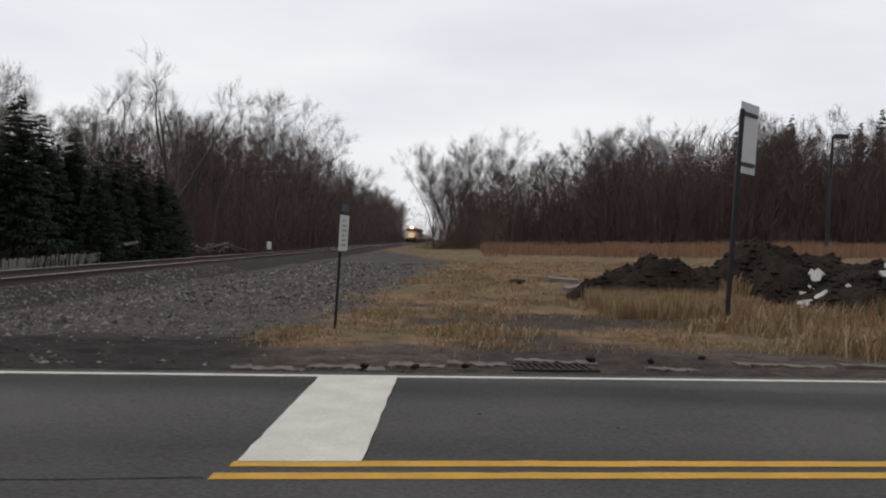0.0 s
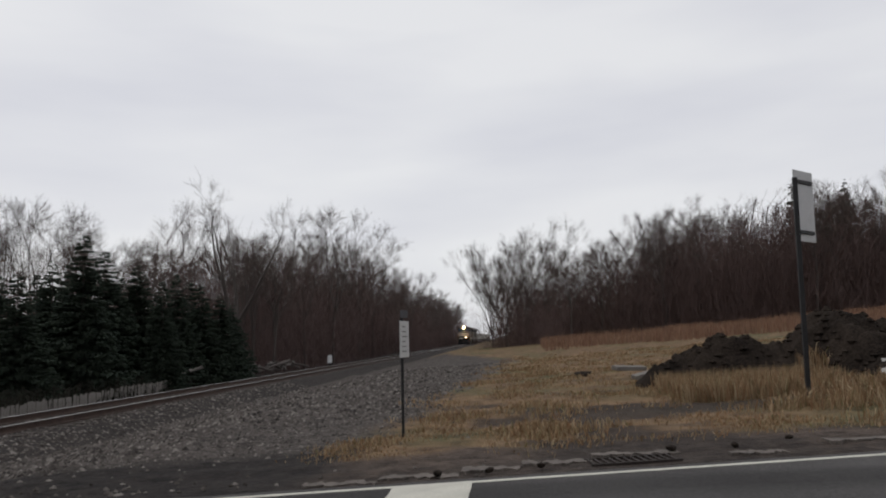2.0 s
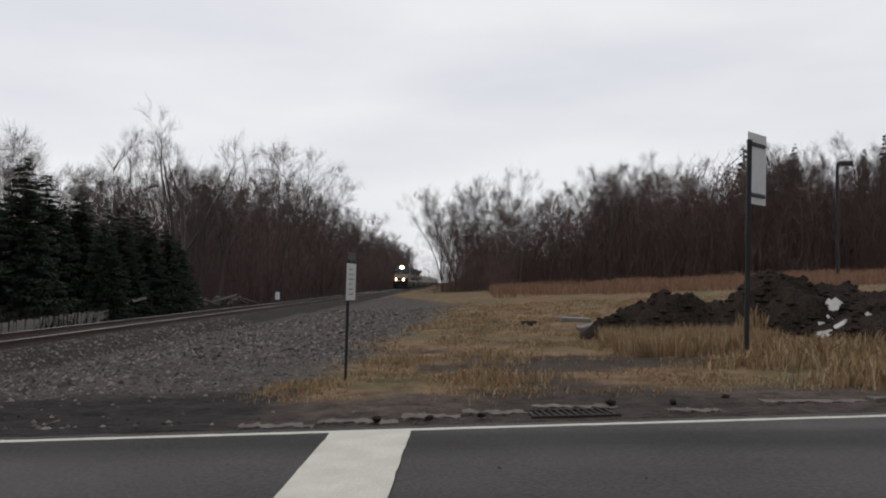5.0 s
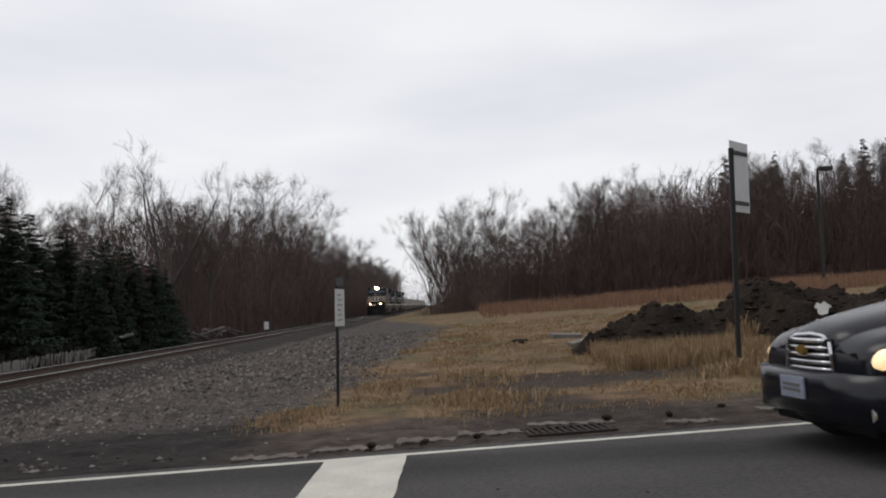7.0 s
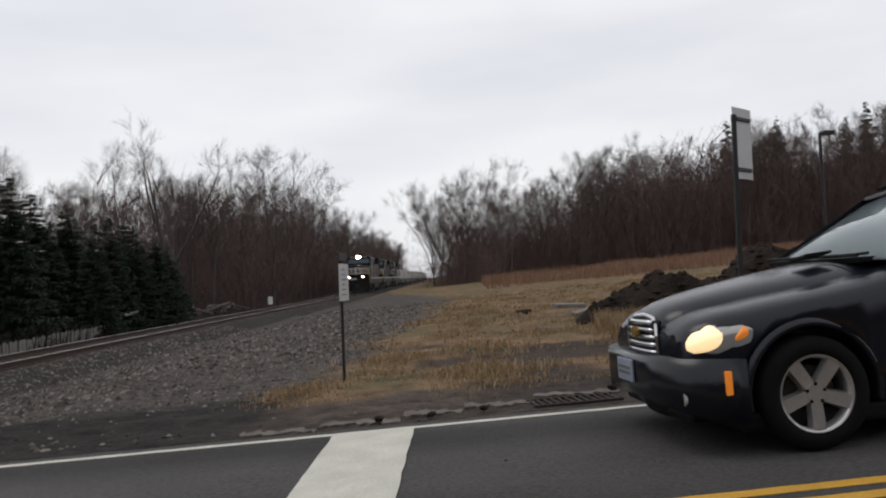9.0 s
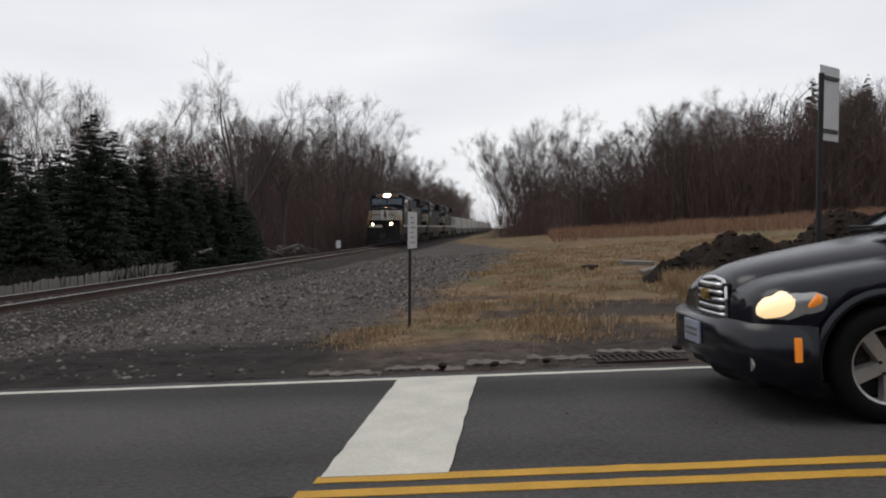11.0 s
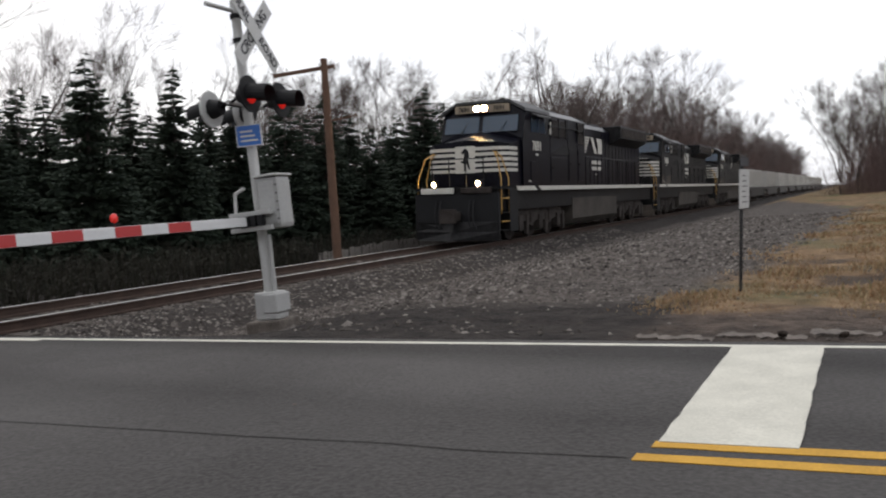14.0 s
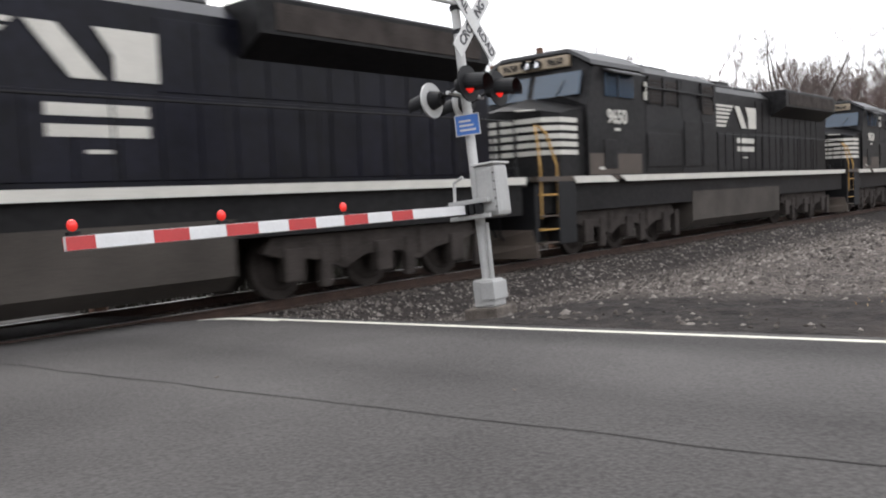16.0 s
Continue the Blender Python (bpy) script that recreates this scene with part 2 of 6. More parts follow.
LOCO_ROOF = material("sooty_grey_roof", (0.04, 0.04, 0.042), 0.6, vary=0.35, scale=1.0)
LOCO_UNDER = material("dusty_underframe", (0.040, 0.034, 0.031), 0.9, vary=0.6, scale=2.5, bump=0.3, spec=0.15)
TANK_PAINT = material("dusty_fuel_tank", (0.055, 0.048, 0.042), 0.75, vary=0.4, scale=1.2, spec=0.2)
LOCO_WHITE = material("white_stripe_paint", (0.50, 0.485, 0.44), 0.55, vary=0.12, scale=3)
LOCO_CREAM = material("number_board_cream", (0.26, 0.21, 0.15), 0.6, vary=0.1)
LOCO_YELLOW = material("ochre_handrail_paint", (0.36, 0.21, 0.055), 0.6, vary=0.2)
LOCO_BROWN = material("rust_dusted_cab", (0.060, 0.046, 0.036), 0.7, vary=0.35, scale=1.5)
HEADLIGHT = material("lit_headlight", (0.9, 0.8, 0.6), 0.2, vary=0.02, emit=((1.0, 0.66, 0.32), 420.0))
WARM_LAMP = material("lit_ditch_light", (0.9, 0.8, 0.6), 0.2, vary=0.02, emit=((1.0, 0.66, 0.32), 260.0))
CAB_GLASS = glass_material("blue_tinted_cab_glass", (0.05, 0.08, 0.12))
CONTAINER_WHITE = material("off_white_container", (0.42, 0.41, 0.38), 0.6, vary=0.15, scale=0.8)
WELL_PAINT = material("dark_well_car", (0.04, 0.036, 0.033), 0.8, vary=0.4, scale=1.0)
CAR_PAINT = material("blue_black_car_paint", (0.0075, 0.0085, 0.0135), 0.24, vary=0.10, scale=1.5, coat=0.0, spec=0.38)
CAR_TRIM = material("black_car_trim", (0.006, 0.006, 0.0065), 0.6, vary=0.15, spec=0.2)
CHROME = material("chrome", (0.62, 0.62, 0.63), 0.18, metal=1.0, vary=0.05)
WHEEL_ALLOY = material("alloy_wheel", (0.52, 0.51, 0.50), 0.30, metal=0.75, vary=0.1)
TYRE = material("tyre_rubber", (0.007, 0.007, 0.007), 0.9, vary=0.25, bump=0.2, spec=0.15)
CAR_GLASS = glass_material("car_glass", (0.30, 0.36, 0.38))
LAMP_LIT = material("lit_car_headlamp", (0.8, 0.75, 0.6), 0.15, vary=0.03, emit=((1.0, 0.66, 0.30), 0.9))
LAMP_CLEAR = material("headlamp_lens", (0.42, 0.42, 0.41), 0.12, metal=0.4, vary=0.1)
AMBER = material("amber_lens", (0.75, 0.24, 0.03), 0.25, vary=0.1, emit=((1.0, 0.28, 0.03), 0.25))
PLATE = material("blue_white_plate", (0.26, 0.29, 0.36), 0.5, vary=0.2)
GOLD = material("gold_badge", (0.45, 0.30, 0.08), 0.35, metal=0.8, vary=0.1)
INTERIOR = material("dark_car_interior", (0.03, 0.03, 0.03), 0.9, vary=0.2)

# ---------------- helpers for shapes ----------------
def mesh_of(bm, name, mat, smooth=False):
    me = bpy.data.meshes.new(name)
    bm.to_mesh(me)
    bm.free()
    me.materials.append(mat)
    if smooth:
        me.polygons.foreach_set("use_smooth", [True] * len(me.polygons))
    return me


def part(name, bm, mat, parent=None, label="", smooth=False):
    ob = new(name, mesh_of(bm, name, mat, smooth))
    ob.parent = parent
    return tagged(ob, label)


def empty(name, m, label, category, group="", kind=""):
    ob = new(name)
    ob.matrix_basis = m
    return tagged(ob, label, category, group, kind)


def add_box(bm, x0, x1, y0, y1, z0, z1, m=None, bevel=0.0):
    vs = [bm.verts.new((x, y, z)) for x in (x0, x1) for y in (y0, y1) for z in (z0, z1)]
    fs = [bm.faces.new([vs[i] for i in f]) for f in ((0, 1, 3, 2), (4, 6, 7, 5), (0, 4, 5, 1), (2, 3, 7, 6), (0, 2, 6, 4), (1, 5, 7, 3))]
    if bevel:
        es = list({e for f in fs for e in f.edges})
        out = bmesh.ops.bevel(bm, geom=es, offset=bevel, segments=2, affect="EDGES", profile=0.6)
        vs = list({v for f in out["faces"] for v in f.verts} | {v for v in vs if v.is_valid})
    if m is not None:
        for v in vs:
            v.co = m @ v.co
    return vs


def box(x0, x1, y0, y1, z0, z1, bevel=0.0, m=None):
    bm = bmesh.new()
    add_box(bm, x0, x1, y0, y1, z0, z1, m, bevel)
    return bm


def add_tube(bm, a, b, r0, r1=None, n=8, cap=True):
    a, b = Vector(a), Vector(b)
    r1 = r0 if r1 is None else r1
    d = (b - a).normalized()
    u = d.orthogonal().normalized()
    v = d.cross(u)
    rings = [[bm.verts.new(p + (u * math.cos(2 * math.pi * k / n) + v * math.sin(2 * math.pi * k / n)) * r) for k in range(n)] for p, r in ((a, r0), (b, r1))]
    for k in range(n):
        bm.faces.new((rings[0][k], rings[0][(k + 1) % n], rings[1][(k + 1) % n], rings[1][k]))
    if cap:
        bm.faces.new(rings[0][::-1])
        bm.faces.new(rings[1])


def tube(points, r, n=8, r1=None):
    bm = bmesh.new()
    last = len(points) - 2
    for k in range(len(points) - 1):
        a = r if r1 is None else r + (r1 - r) * k / (last + 1)
        b = r if r1 is None else r + (r1 - r) * (k + 1) / (last + 1)
        add_tube(bm, points[k], points[k + 1], a, b, n)
    return bm


def prism(outline, lo, hi, axis="x"):
    """An outline in the other two axes, drawn out along one axis."""
    bm = bmesh.new()
    put = {"x": lambda t, p: (t, p[0], p[1]), "y": lambda t, p: (p[0], t, p[1]), "z": lambda t, p: (p[0], p[1], t)}[axis]
    a = [bm.verts.new(put(lo, p)) for p in outline]
    b = [bm.verts.new(put(hi, p)) for p in outline]
    bm.faces.new(a)
    bm.faces.new(b[::-1])
    for k in range(len(a)):
        bm.faces.new((a[k], b[k], b[(k + 1) % len(a)], a[(k + 1) % len(a)]))
    bmesh.ops.recalc_face_normals(bm, faces=bm.faces)
    return bm


def loft(sections):
    """Closed rings of equal count, joined one to the next, with both ends closed."""
    bm = bmesh.new()
    rings = [[bm.verts.new(p) for p in s] for s in sections]
    n = len(rings[0])
    for a, b in zip(rings, rings[1:]):
        for k in range(n):
            bm.faces.new((a[k], a[(k + 1) % n], b[(k + 1) % n], b[k]))
    bm.faces.new(rings[0][::-1])
    bm.faces.new(rings[-1])
    bmesh.ops.recalc_face_normals(bm, faces=bm.faces)
    return bm


def stuff_mesh(name, verts, faces, mat, smooth=False):
    me = bpy.data.meshes.new(name)
    me.from_pydata(verts, [], faces)
    me.materials.append(mat)
    me.update()
    return me


def lettering(text, size, mat, depth=0.004):
    cu = bpy.data.curves.new("lettering", "FONT")
    cu.body, cu.size, cu.extrude, cu.align_x, cu.align_y = text, size, depth, "CENTER", "CENTER"
    cu.offset = 0.018 * size
    ob = bpy.data.objects.new("lettering", cu)
    scene.collection.objects.link(ob)
    me = bpy.data.meshes.new_from_object(ob.evaluated_get(bpy.context.evaluated_depsgraph_get()))
    bpy.data.objects.remove(ob)
    me.materials.clear()
    me.materials.append(mat)
    return me


# ---------------- the ground ----------------
ROAD_TURN = 0.10          # the road's rise in y for each metre of x
TRACK_X, TRACK_TURN = -11.70, 0.004
GRADE = 0.0080


def smooth(a, b, x):
    t = min(1.0, max(0.0, (x - a) / (b - a)))
    return t * t * (3 - 2 * t)


def road_z(x):
    slope = 0.031 * x if x > -2 else -0.062 + 0.031 * (x + 2)
    if x < -6:
        slope -= 0.145 * smooth(-8.5, -11, x)
    if x < -11:
        slope = -0.486
    if x > 30:
        slope = 0.93 + 0.012 * (x - 30)
    return slope


def rail_z(y):
    return -0.485 + GRADE * y


def track_x(y):
    return TRACK_X + TRACK_TURN * y


def land_z(x, y):
    """The height of the ground beside the road."""
    d = abs(x - track_x(y))
    left = rail_z(y) - 0.185
    if d > 1.5:
        left -= 0.26 * smooth(1.5, 3.0, d)
    field = road_z(max(x, -7)) + max(0.0, y - 12) * (0.011 + 0.00045 * min(60, max(-4, x)))
    w = smooth(-4.8, -9.0, x)
    z = field * (1 - w) + left * w
    if x < track_x(y) - 3:
        z = left - 0.25 * smooth(3, 8, d)
    bumps = 0.05 * noise.noise((x * 0.5, y * 0.5, 1)) + 0.03 * noise.noise((x * 1.7, y * 1.7, 5))
    yr = y - ROAD_TURN * x
    if abs(y) < 60 and x > -10:
        bumps += 0.030 * noise.noise((x * 3.1, y * 3.1, 15)) * smooth(8.2, 9.5, yr)
    if -1.5 < yr < 8.0:
        bumps *= 0.3
    far = math.hypot(x, y)
    if far > 60:
        bumps += 0.5 * smooth(60, 160, far) * noise.noise((x * 0.03, y * 0.03, 2))
    return z + bumps


def zones(x, y):
    """How much grass, gravel and dark tone lies at a place."""
    yr = y - ROAD_TURN * x
    w1, w2 = noise.noise((x * 0.35, y * 0.35, 9)), noise.noise((x * 1.3, y * 1.3, 4))
    edge = -1.9 + 0.075 * (y - 10) + 0.9 * w1 + 0.35 * w2
    if y > 40:
        edge = -1.9 + 2.25 - 0.17 * (y - 40) + 0.9 * w1
    edge = max(edge, -8.4)
    grass = smooth(edge - 0.5, edge + 0.5, x) * smooth(8.7, 9.6, yr + 0.5 * w2)
    gravel = smooth(edge + 0.6, edge - 0.4, x)
    patch = smooth(0.05, 0.30, w1 + 0.4 * w2) * smooth(26, 16, y) * smooth(-2.2, 0.0, x) * smooth(6, 3, x)
    grass *= 1 - 0.75 * patch
    dark = smooth(-7.5, -6.2, x + 0.7 * w2) * smooth(-1.3, -2.0, x + 0.5 * w2) * smooth(10.6, 9.4, yr + 0.7 * w1)
    dark = max(dark * 0.97, 0.45 * smooth(8.6, 7.6, yr) * smooth(-9, -6, x), 0.6 * patch)
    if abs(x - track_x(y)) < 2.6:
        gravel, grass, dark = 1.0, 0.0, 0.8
    # past the track nearly all of the ground takes the dark tone
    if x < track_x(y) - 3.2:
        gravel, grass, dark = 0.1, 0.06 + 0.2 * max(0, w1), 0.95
    if yr < -1.2:
        grass, gravel, dark = 0.7, 0.3, 0.0
    return grass, gravel, dark


def axis_steps(lo, hi, near_lo, near_hi, fine, growth):
    out, v, step = [], near_lo, fine
    while v <= near_hi:
        out.append(v)
        v += fine
    step = fine
    while v < hi:
        out.append(v)
        step *= growth
        v += step
    out.append(hi)
    v, step = near_lo - fine, fine
    while v > lo:
        out.append(v)
        step *= growth
        v -= step
    out.append(lo)
    return sorted(out)


def build_ground():
    xs = axis_steps(-900, 900, -10.5, 7.0, 0.16, 1.06)
    ys = axis_steps(-300, 1500, 6.8, 16.0, 0.13, 1.045)
    verts, cols = [], []
    for y in ys:
        for x in xs:
            yr = y - ROAD_TURN * x
            z = land_z(x, y)
            if -1.0 < yr < 7.32:
                z = road_z(x) - 0.06 if x < 300 else z - 0.06
            elif 7.32 <= yr < 8.6:
                z = road_z(x) * (1 - smooth(7.32, 8.6, yr)) + z * smooth(7.32, 8.6, yr) - 0.015 - 0.012 * noise.noise((x * 3, y * 3, 0))
            verts.append((x, y, z))
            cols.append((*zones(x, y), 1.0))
    w = len(xs)
    faces = [(j * w + i, j * w + i + 1, (j + 1) * w + i + 1, (j + 1) * w + i) for j in range(len(ys) - 1) for i in range(w - 1)]
    me = stuff_mesh("ground", verts, faces, GROUND)
    me.polygons.foreach_set("use_smooth", [True] * len(me.polygons))
    at = me.color_attributes.new("zone", "FLOAT_COLOR", "POINT")
    at.data.foreach_set("color", [c for col in cols for c in col])
    return tagged(new("ground", me), "dirt, gravel and dry grass ground beside the road", "ground", kind="structure")


build_ground()


# ---------------- the road ----------------
def road_strip(name, y0, y1, xs, mat, lift, thick, parent=None, wobble=0.0, label="", taper=0.0):
    """A strip along the road between two distances from its line, that follows its rise."""
    bm = bmesh.new()
    rows = []
    for k, x in enumerate(xs):
        a = y0 + wobble * noise.noise((x * 6, y0, 3))
        b = y1 + wobble * noise.noise((x * 6, y1, 7))
        z = road_z(x) + lift
        rows.append([bm.verts.new(p) for p in ((x, a + ROAD_TURN * x, z), (x, b + ROAD_TURN * x, z), (x, b + ROAD_TURN * x, z - thick), (x, a + ROAD_TURN * x, z - thick))])
    for p, q in zip(rows, rows[1:]):
        for k in range(4):
            bm.faces.new((p[k], q[k], q[(k + 1) % 4], p[(k + 1) % 4]))
    bm.faces.new(rows[0])
    bm.faces.new(rows[-1][::-1])
    bmesh.ops.recalc_face_normals(bm, faces=bm.faces)
    return part(name, bm, mat, parent, label)


def span(a, b, step):
    n = max(1, round((b - a) / step))
    return [a + (b - a) * k / n for k in range(n + 1)]


def build_road():
    road = road_strip("road", 0.9, 7.3, span(-60, -14, 2) + span(-13.5, 12, 0.25)[0:] + span(14, 260, 6), ASPHALT, 0.0, 0.15, wobble=0.03)
    tagged(road, "worn grey two-lane asphalt road with tyre-darkened bands", "road", kind="structure")
    road_strip("edge_line", 7.045, 7.135, span(-9.45, 30, 0.12), WHITE_LINE, 0.005, 0.004, road, 0.012, "worn white edge line")
    road_strip("edge_line_patch", 6.975, 7.05, span(-9.0, -7.9, 0.1), WHITE_LINE, 0.0052, 0.004, road, 0.03, "doubled end of the white edge line")
    road_strip("centre_line", 4.30, 4.405, span(-0.93, 60, 0.15), YELLOW_LINE, 0.005, 0.004, road, 0.012, "yellow centre line")
    road_strip("centre_line", 4.085, 4.19, span(-0.97, 60, 0.15), YELLOW_LINE, 0.005, 0.004, road, 0.012, "yellow centre line")
    bm = bmesh.new()
    n = 16
    left, right = [], []
    for k in range(n + 1):
        f = k / n
        y = 4.385 + f * (7.05 - 4.385)
        for side, x in ((left, -0.915 - 0.0 * f), (right, -0.30 + 0.02 * f)):
            x += 0.012 * noise.noise((y * 5, x, 2))
            side.append(bm.verts.new((x, y + ROAD_TURN * x, road_z(x) + 0.009)))
    for k in range(n):
        bm.faces.new((left[k], right[k], right[k + 1], left[k + 1]))
    ext = bmesh.ops.extrude_face_region(bm, geom=bm.faces[:])
    for v in ext["geom"]:
        if isinstance(v, bmesh.types.BMVert):
            v.co.z -= 0.0045
    bmesh.ops.recalc_face_normals(bm, faces=bm.faces)
    part("stop_line", bm, WHITE_LINE, road, "broad white stop line")
    # the seam between the two lanes, past the end of the yellow lines
    bm = bmesh.new()
    xs = span(-9.5, -1.0, 0.2)
    a = [bm.verts.new((x, 4.10 + ROAD_TURN * x + 0.05 * noise.noise((x * 1.5, 0, 0)), road_z(x) + 0.003)) for x in xs]
    b = [bm.verts.new((v.co.x, v.co.y + 0.012 + 0.012 * noise.noise((v.co.x * 4, 2, 0)), v.co.z)) for v in a]
    for k in range(len(a) - 1):
        bm.faces.new((a[k], a[k + 1], b[k + 1], b[k]))
    part("seam", bm, SEAM, road, "dark open seam along the asphalt")
    return road


build_road()

# ---------------- railway track ----------------
def along(y, off=0.0):
    return track_x(y) + off


def build_track():
    track = empty("railway_track", Matrix(), "single railway track with worn steel rails on timber ties", "railway track", kind="structure")
    for off in (-0.76, 0.76):
        bm = bmesh.new()
        ys = span(-60, 700, 20)
        prof = ((-0.07, -0.17), (0.07, -0.17), (0.07, -0.15), (0.012, -0.13), (0.012, -0.04), (0.036, -0.03), (0.036, -0.0035), (-0.036, -0.0035), (-0.036, -0.03), (-0.012, -0.04), (-0.012, -0.13), (-0.07, -0.15))
        rows = [[bm.verts.new((along(y, off + p), y, rail_z(y) + q)) for p, q in prof] for y in ys]
        for r, s in zip(rows, rows[1:]):
            for k in range(len(prof)):
                bm.faces.new((r[k], s[k], s[(k + 1) % len(prof)], r[(k + 1) % len(prof)]))
        bmesh.ops.recalc_face_normals(bm, faces=bm.faces)
        rail = part("rail", bm, RAIL_RUST, track, "rusty steel rail")
        bm = bmesh.new()
        rows = [[bm.verts.new((along(y, off + p), y, rail_z(y) + q)) for p, q in ((-0.034, -0.003), (0.034, -0.003), (0.030, 0.002), (-0.030, 0.002))] for y in ys]
        for r, s in zip(rows, rows[1:]):
            for k in range(4):
                bm.faces.new((r[k], s[k], s[(k + 1) % 4], r[(k + 1) % 4]))
        bmesh.ops.recalc_face_normals(bm, faces=bm.faces)
        part("rail_head", bm, RAIL_STEEL, rail, "bright worn rail head")
    tie = mesh_of(box(-1.3, 1.3, -0.115, 0.115, -0.16, 0.0, 0.012), "tie", TIE_WOOD)
    y = 8.0
    while y < 90:
        ob = new("tie", tie)
        ob.parent = track
        ob.matrix_basis = pose(along(y) + 0.03 * math.sin(y * 7), y, rail_z(y) - 0.172, 0.5, 0, 0.8 * math.sin(y * 3))
        y += 0.52
    # timber crossing panels between and beside the rails
    return track


build_track()


# ---------------- loose stones, grass, reeds ----------------
def scatter_stones():
    rnd = random.Random(5)
    verts, faces = [], []
    shape = [(1, 0, 0), (-1, 0, 0), (0, 1, 0), (0, -1, 0), (0, 0, 1), (0, 0, -0.6)]
    tri = [(0, 2, 4), (2, 1, 4), (1, 3, 4), (3, 0, 4), (2, 0, 5), (1, 2, 5), (3, 1, 5), (0, 3, 5)]
    made = 0
    while made < 36000:
        f = rnd.random()
        y = 7.4 + 30 * f ** 2.2
        x = rnd.uniform(-13.2, 0.8)
        g = zones(x, y)
        if x > -8.9 and rnd.random() > 0.010 + 0.95 * max(g[1] - 1.0 * g[2], 0):
            continue
        yr = y - ROAD_TURN * x
        if yr < 7.45 or (abs(x - TRACK_X) > 1.9 and yr < 7.9 and rnd.random() < 0.5):
            continue
        s = rnd.uniform(0.016, 0.046) * (1 + 0.5 * (y > 14)) * (1.6 if rnd.random() < 0.04 else 1) * (1.3 if x < -4.5 and y < 14 else 1)
        a = rnd.uniform(0, 6.28)
        ca, sa = math.cos(a), math.sin(a)
        z = land_z(x, y) - 0.01
        base = len(verts)
        k = [rnd.uniform(0.6, 1.3) for _ in range(6)]
        for (px, py, pz), q in zip(shape, k):
            px, py = px * q * s, py * q * s * 0.8
            verts.append((x + px * ca - py * sa, y + px * sa + py * ca, z + pz * q * s * 0.7))
        faces.extend([tuple(base + i for i in t) for t in tri])
        made += 1
    tagged(new("ballast_gravel", stuff_mesh("ballast_gravel", verts, faces, STONES)), "loose grey and pale crushed stone", "gravel", kind="stuff")


scatter_stones()


def blades(name, places, mat, label, category, rnd):
    """Thin bent blades, each of a place, a height, a width and a lean."""
    verts, faces = [], []
    for x, y, z, h, w, lean in places:
        a, d = rnd.uniform(0, 6.28), rnd.uniform(0, 6.28)
        ux, uy = math.cos(a) * w, math.sin(a) * w
        lx, ly = math.cos(d) * lean * h, math.sin(d) * lean * h
        b = len(verts)
        verts += [(x - ux, y - uy, z), (x + ux, y + uy, z), (x + ux * 0.7 + lx * 0.35, y + uy * 0.7 + ly * 0.35, z + h * 0.6), (x - ux * 0.7 + lx * 0.35, y - uy * 0.7 + ly * 0.35, z + h * 0.6), (x + lx, y + ly, z + h * (1 - 0.3 * lean))]
        faces += [(b, b + 1, b + 2, b + 3), (b + 3, b + 2, b + 4)]
    return tagged(new(name, stuff_mesh(name, verts, faces, mat)), label, category, kind="stuff")


def grow_grass():
    rnd = random.Random(8)
    spots = []
    while len(spots) < 5200:
        f = rnd.random()
        y = 8.9 + 34 * f ** 1.7
        x = rnd.uniform(-2.5, 8 + 0.6 * y)
        g = zones(x, y)
        clump = noise.noise((x * 0.8, y * 0.8, 12))
        if rnd.random() > g[0] * (0.28 + 1.3 * clump):
            continue
        spots.append((x, y, clump))
    places = []
    for x, y, clump in spots:
        tall = 0.06 + 0.18 * max(0, clump + 0.1) + (0.30 * smooth(2, 5, x) * smooth(8.5, 6.5, x) * smooth(17, 12.5, y) * rnd.random())
        if x < 4 and y < 11:
            tall = 0.04 + 0.16 * max(0, clump) + 0.03 * rnd.random()
        for _ in range(14):
            px, py = x + rnd.gauss(0, 0.17), y + rnd.gauss(0, 0.17)
            places.append((px, py, land_z(px, py) - 0.02, tall * rnd.uniform(0.5, 1.2), 0.004 + 0.00045 * y, rnd.uniform(0.1, 0.7)))
    blades("dry_grass", places, STRAW, "tufts of tan dead grass", "grass", rnd)


grow_grass()


def grow_reeds():
    rnd = random.Random(9)
    places = []
    while len(places) < 26000:
        y = rnd.uniform(52, 84)
        x = rnd.uniform(2.0, 62)
        if noise.noise((x * 0.16, y * 0.16, 3)) < -0.12 or x < 2.5 + (y - 52) * 0.03:
            continue
        places.append((x, y, land_z(x, y) - 0.05, rnd.uniform(0.45, 1.0) + 0.35 * noise.noise((x * 0.3, y * 0.3, 7)), 0.020, rnd.uniform(0.02, 0.4)))
    blades("reed_bed", places, REED, "dense band of red-brown dead reeds", "reeds", rnd)


grow_reeds()


# ---------------- trees ----------------
def side_shoot(rnd, d, degrees):
    """A direction turned off another by an angle, on a random side."""
    axis = d.orthogonal().normalized()
    axis.rotate(Matrix.Rotation(rnd.uniform(0, 6.28), 3, d))
    out = d.copy()
    out.rotate(Matrix.Rotation(radians(degrees), 3, axis))
    return out


def flat_twig(rnd, tv, tf, a, b, ra, rb):
    """A thin tapering sliver; a pointed one where the tip has no width."""
    d = b - a
    u = d.orthogonal().normalized()
    u.rotate(Matrix.Rotation(rnd.uniform(0, 3.14), 3, d))
    n = len(tv)
    if rb:
        tv.extend([tuple(a + u * ra), tuple(a - u * ra), tuple(b - u * rb), tuple(b + u * rb)])
        tf.extend([(n, n + 1, n + 2), (n, n + 2, n + 3)])
    else:
        tv.extend([tuple(a + u * ra), tuple(a - u * ra), tuple(b)])
        tf.append((n, n + 1, n + 2))


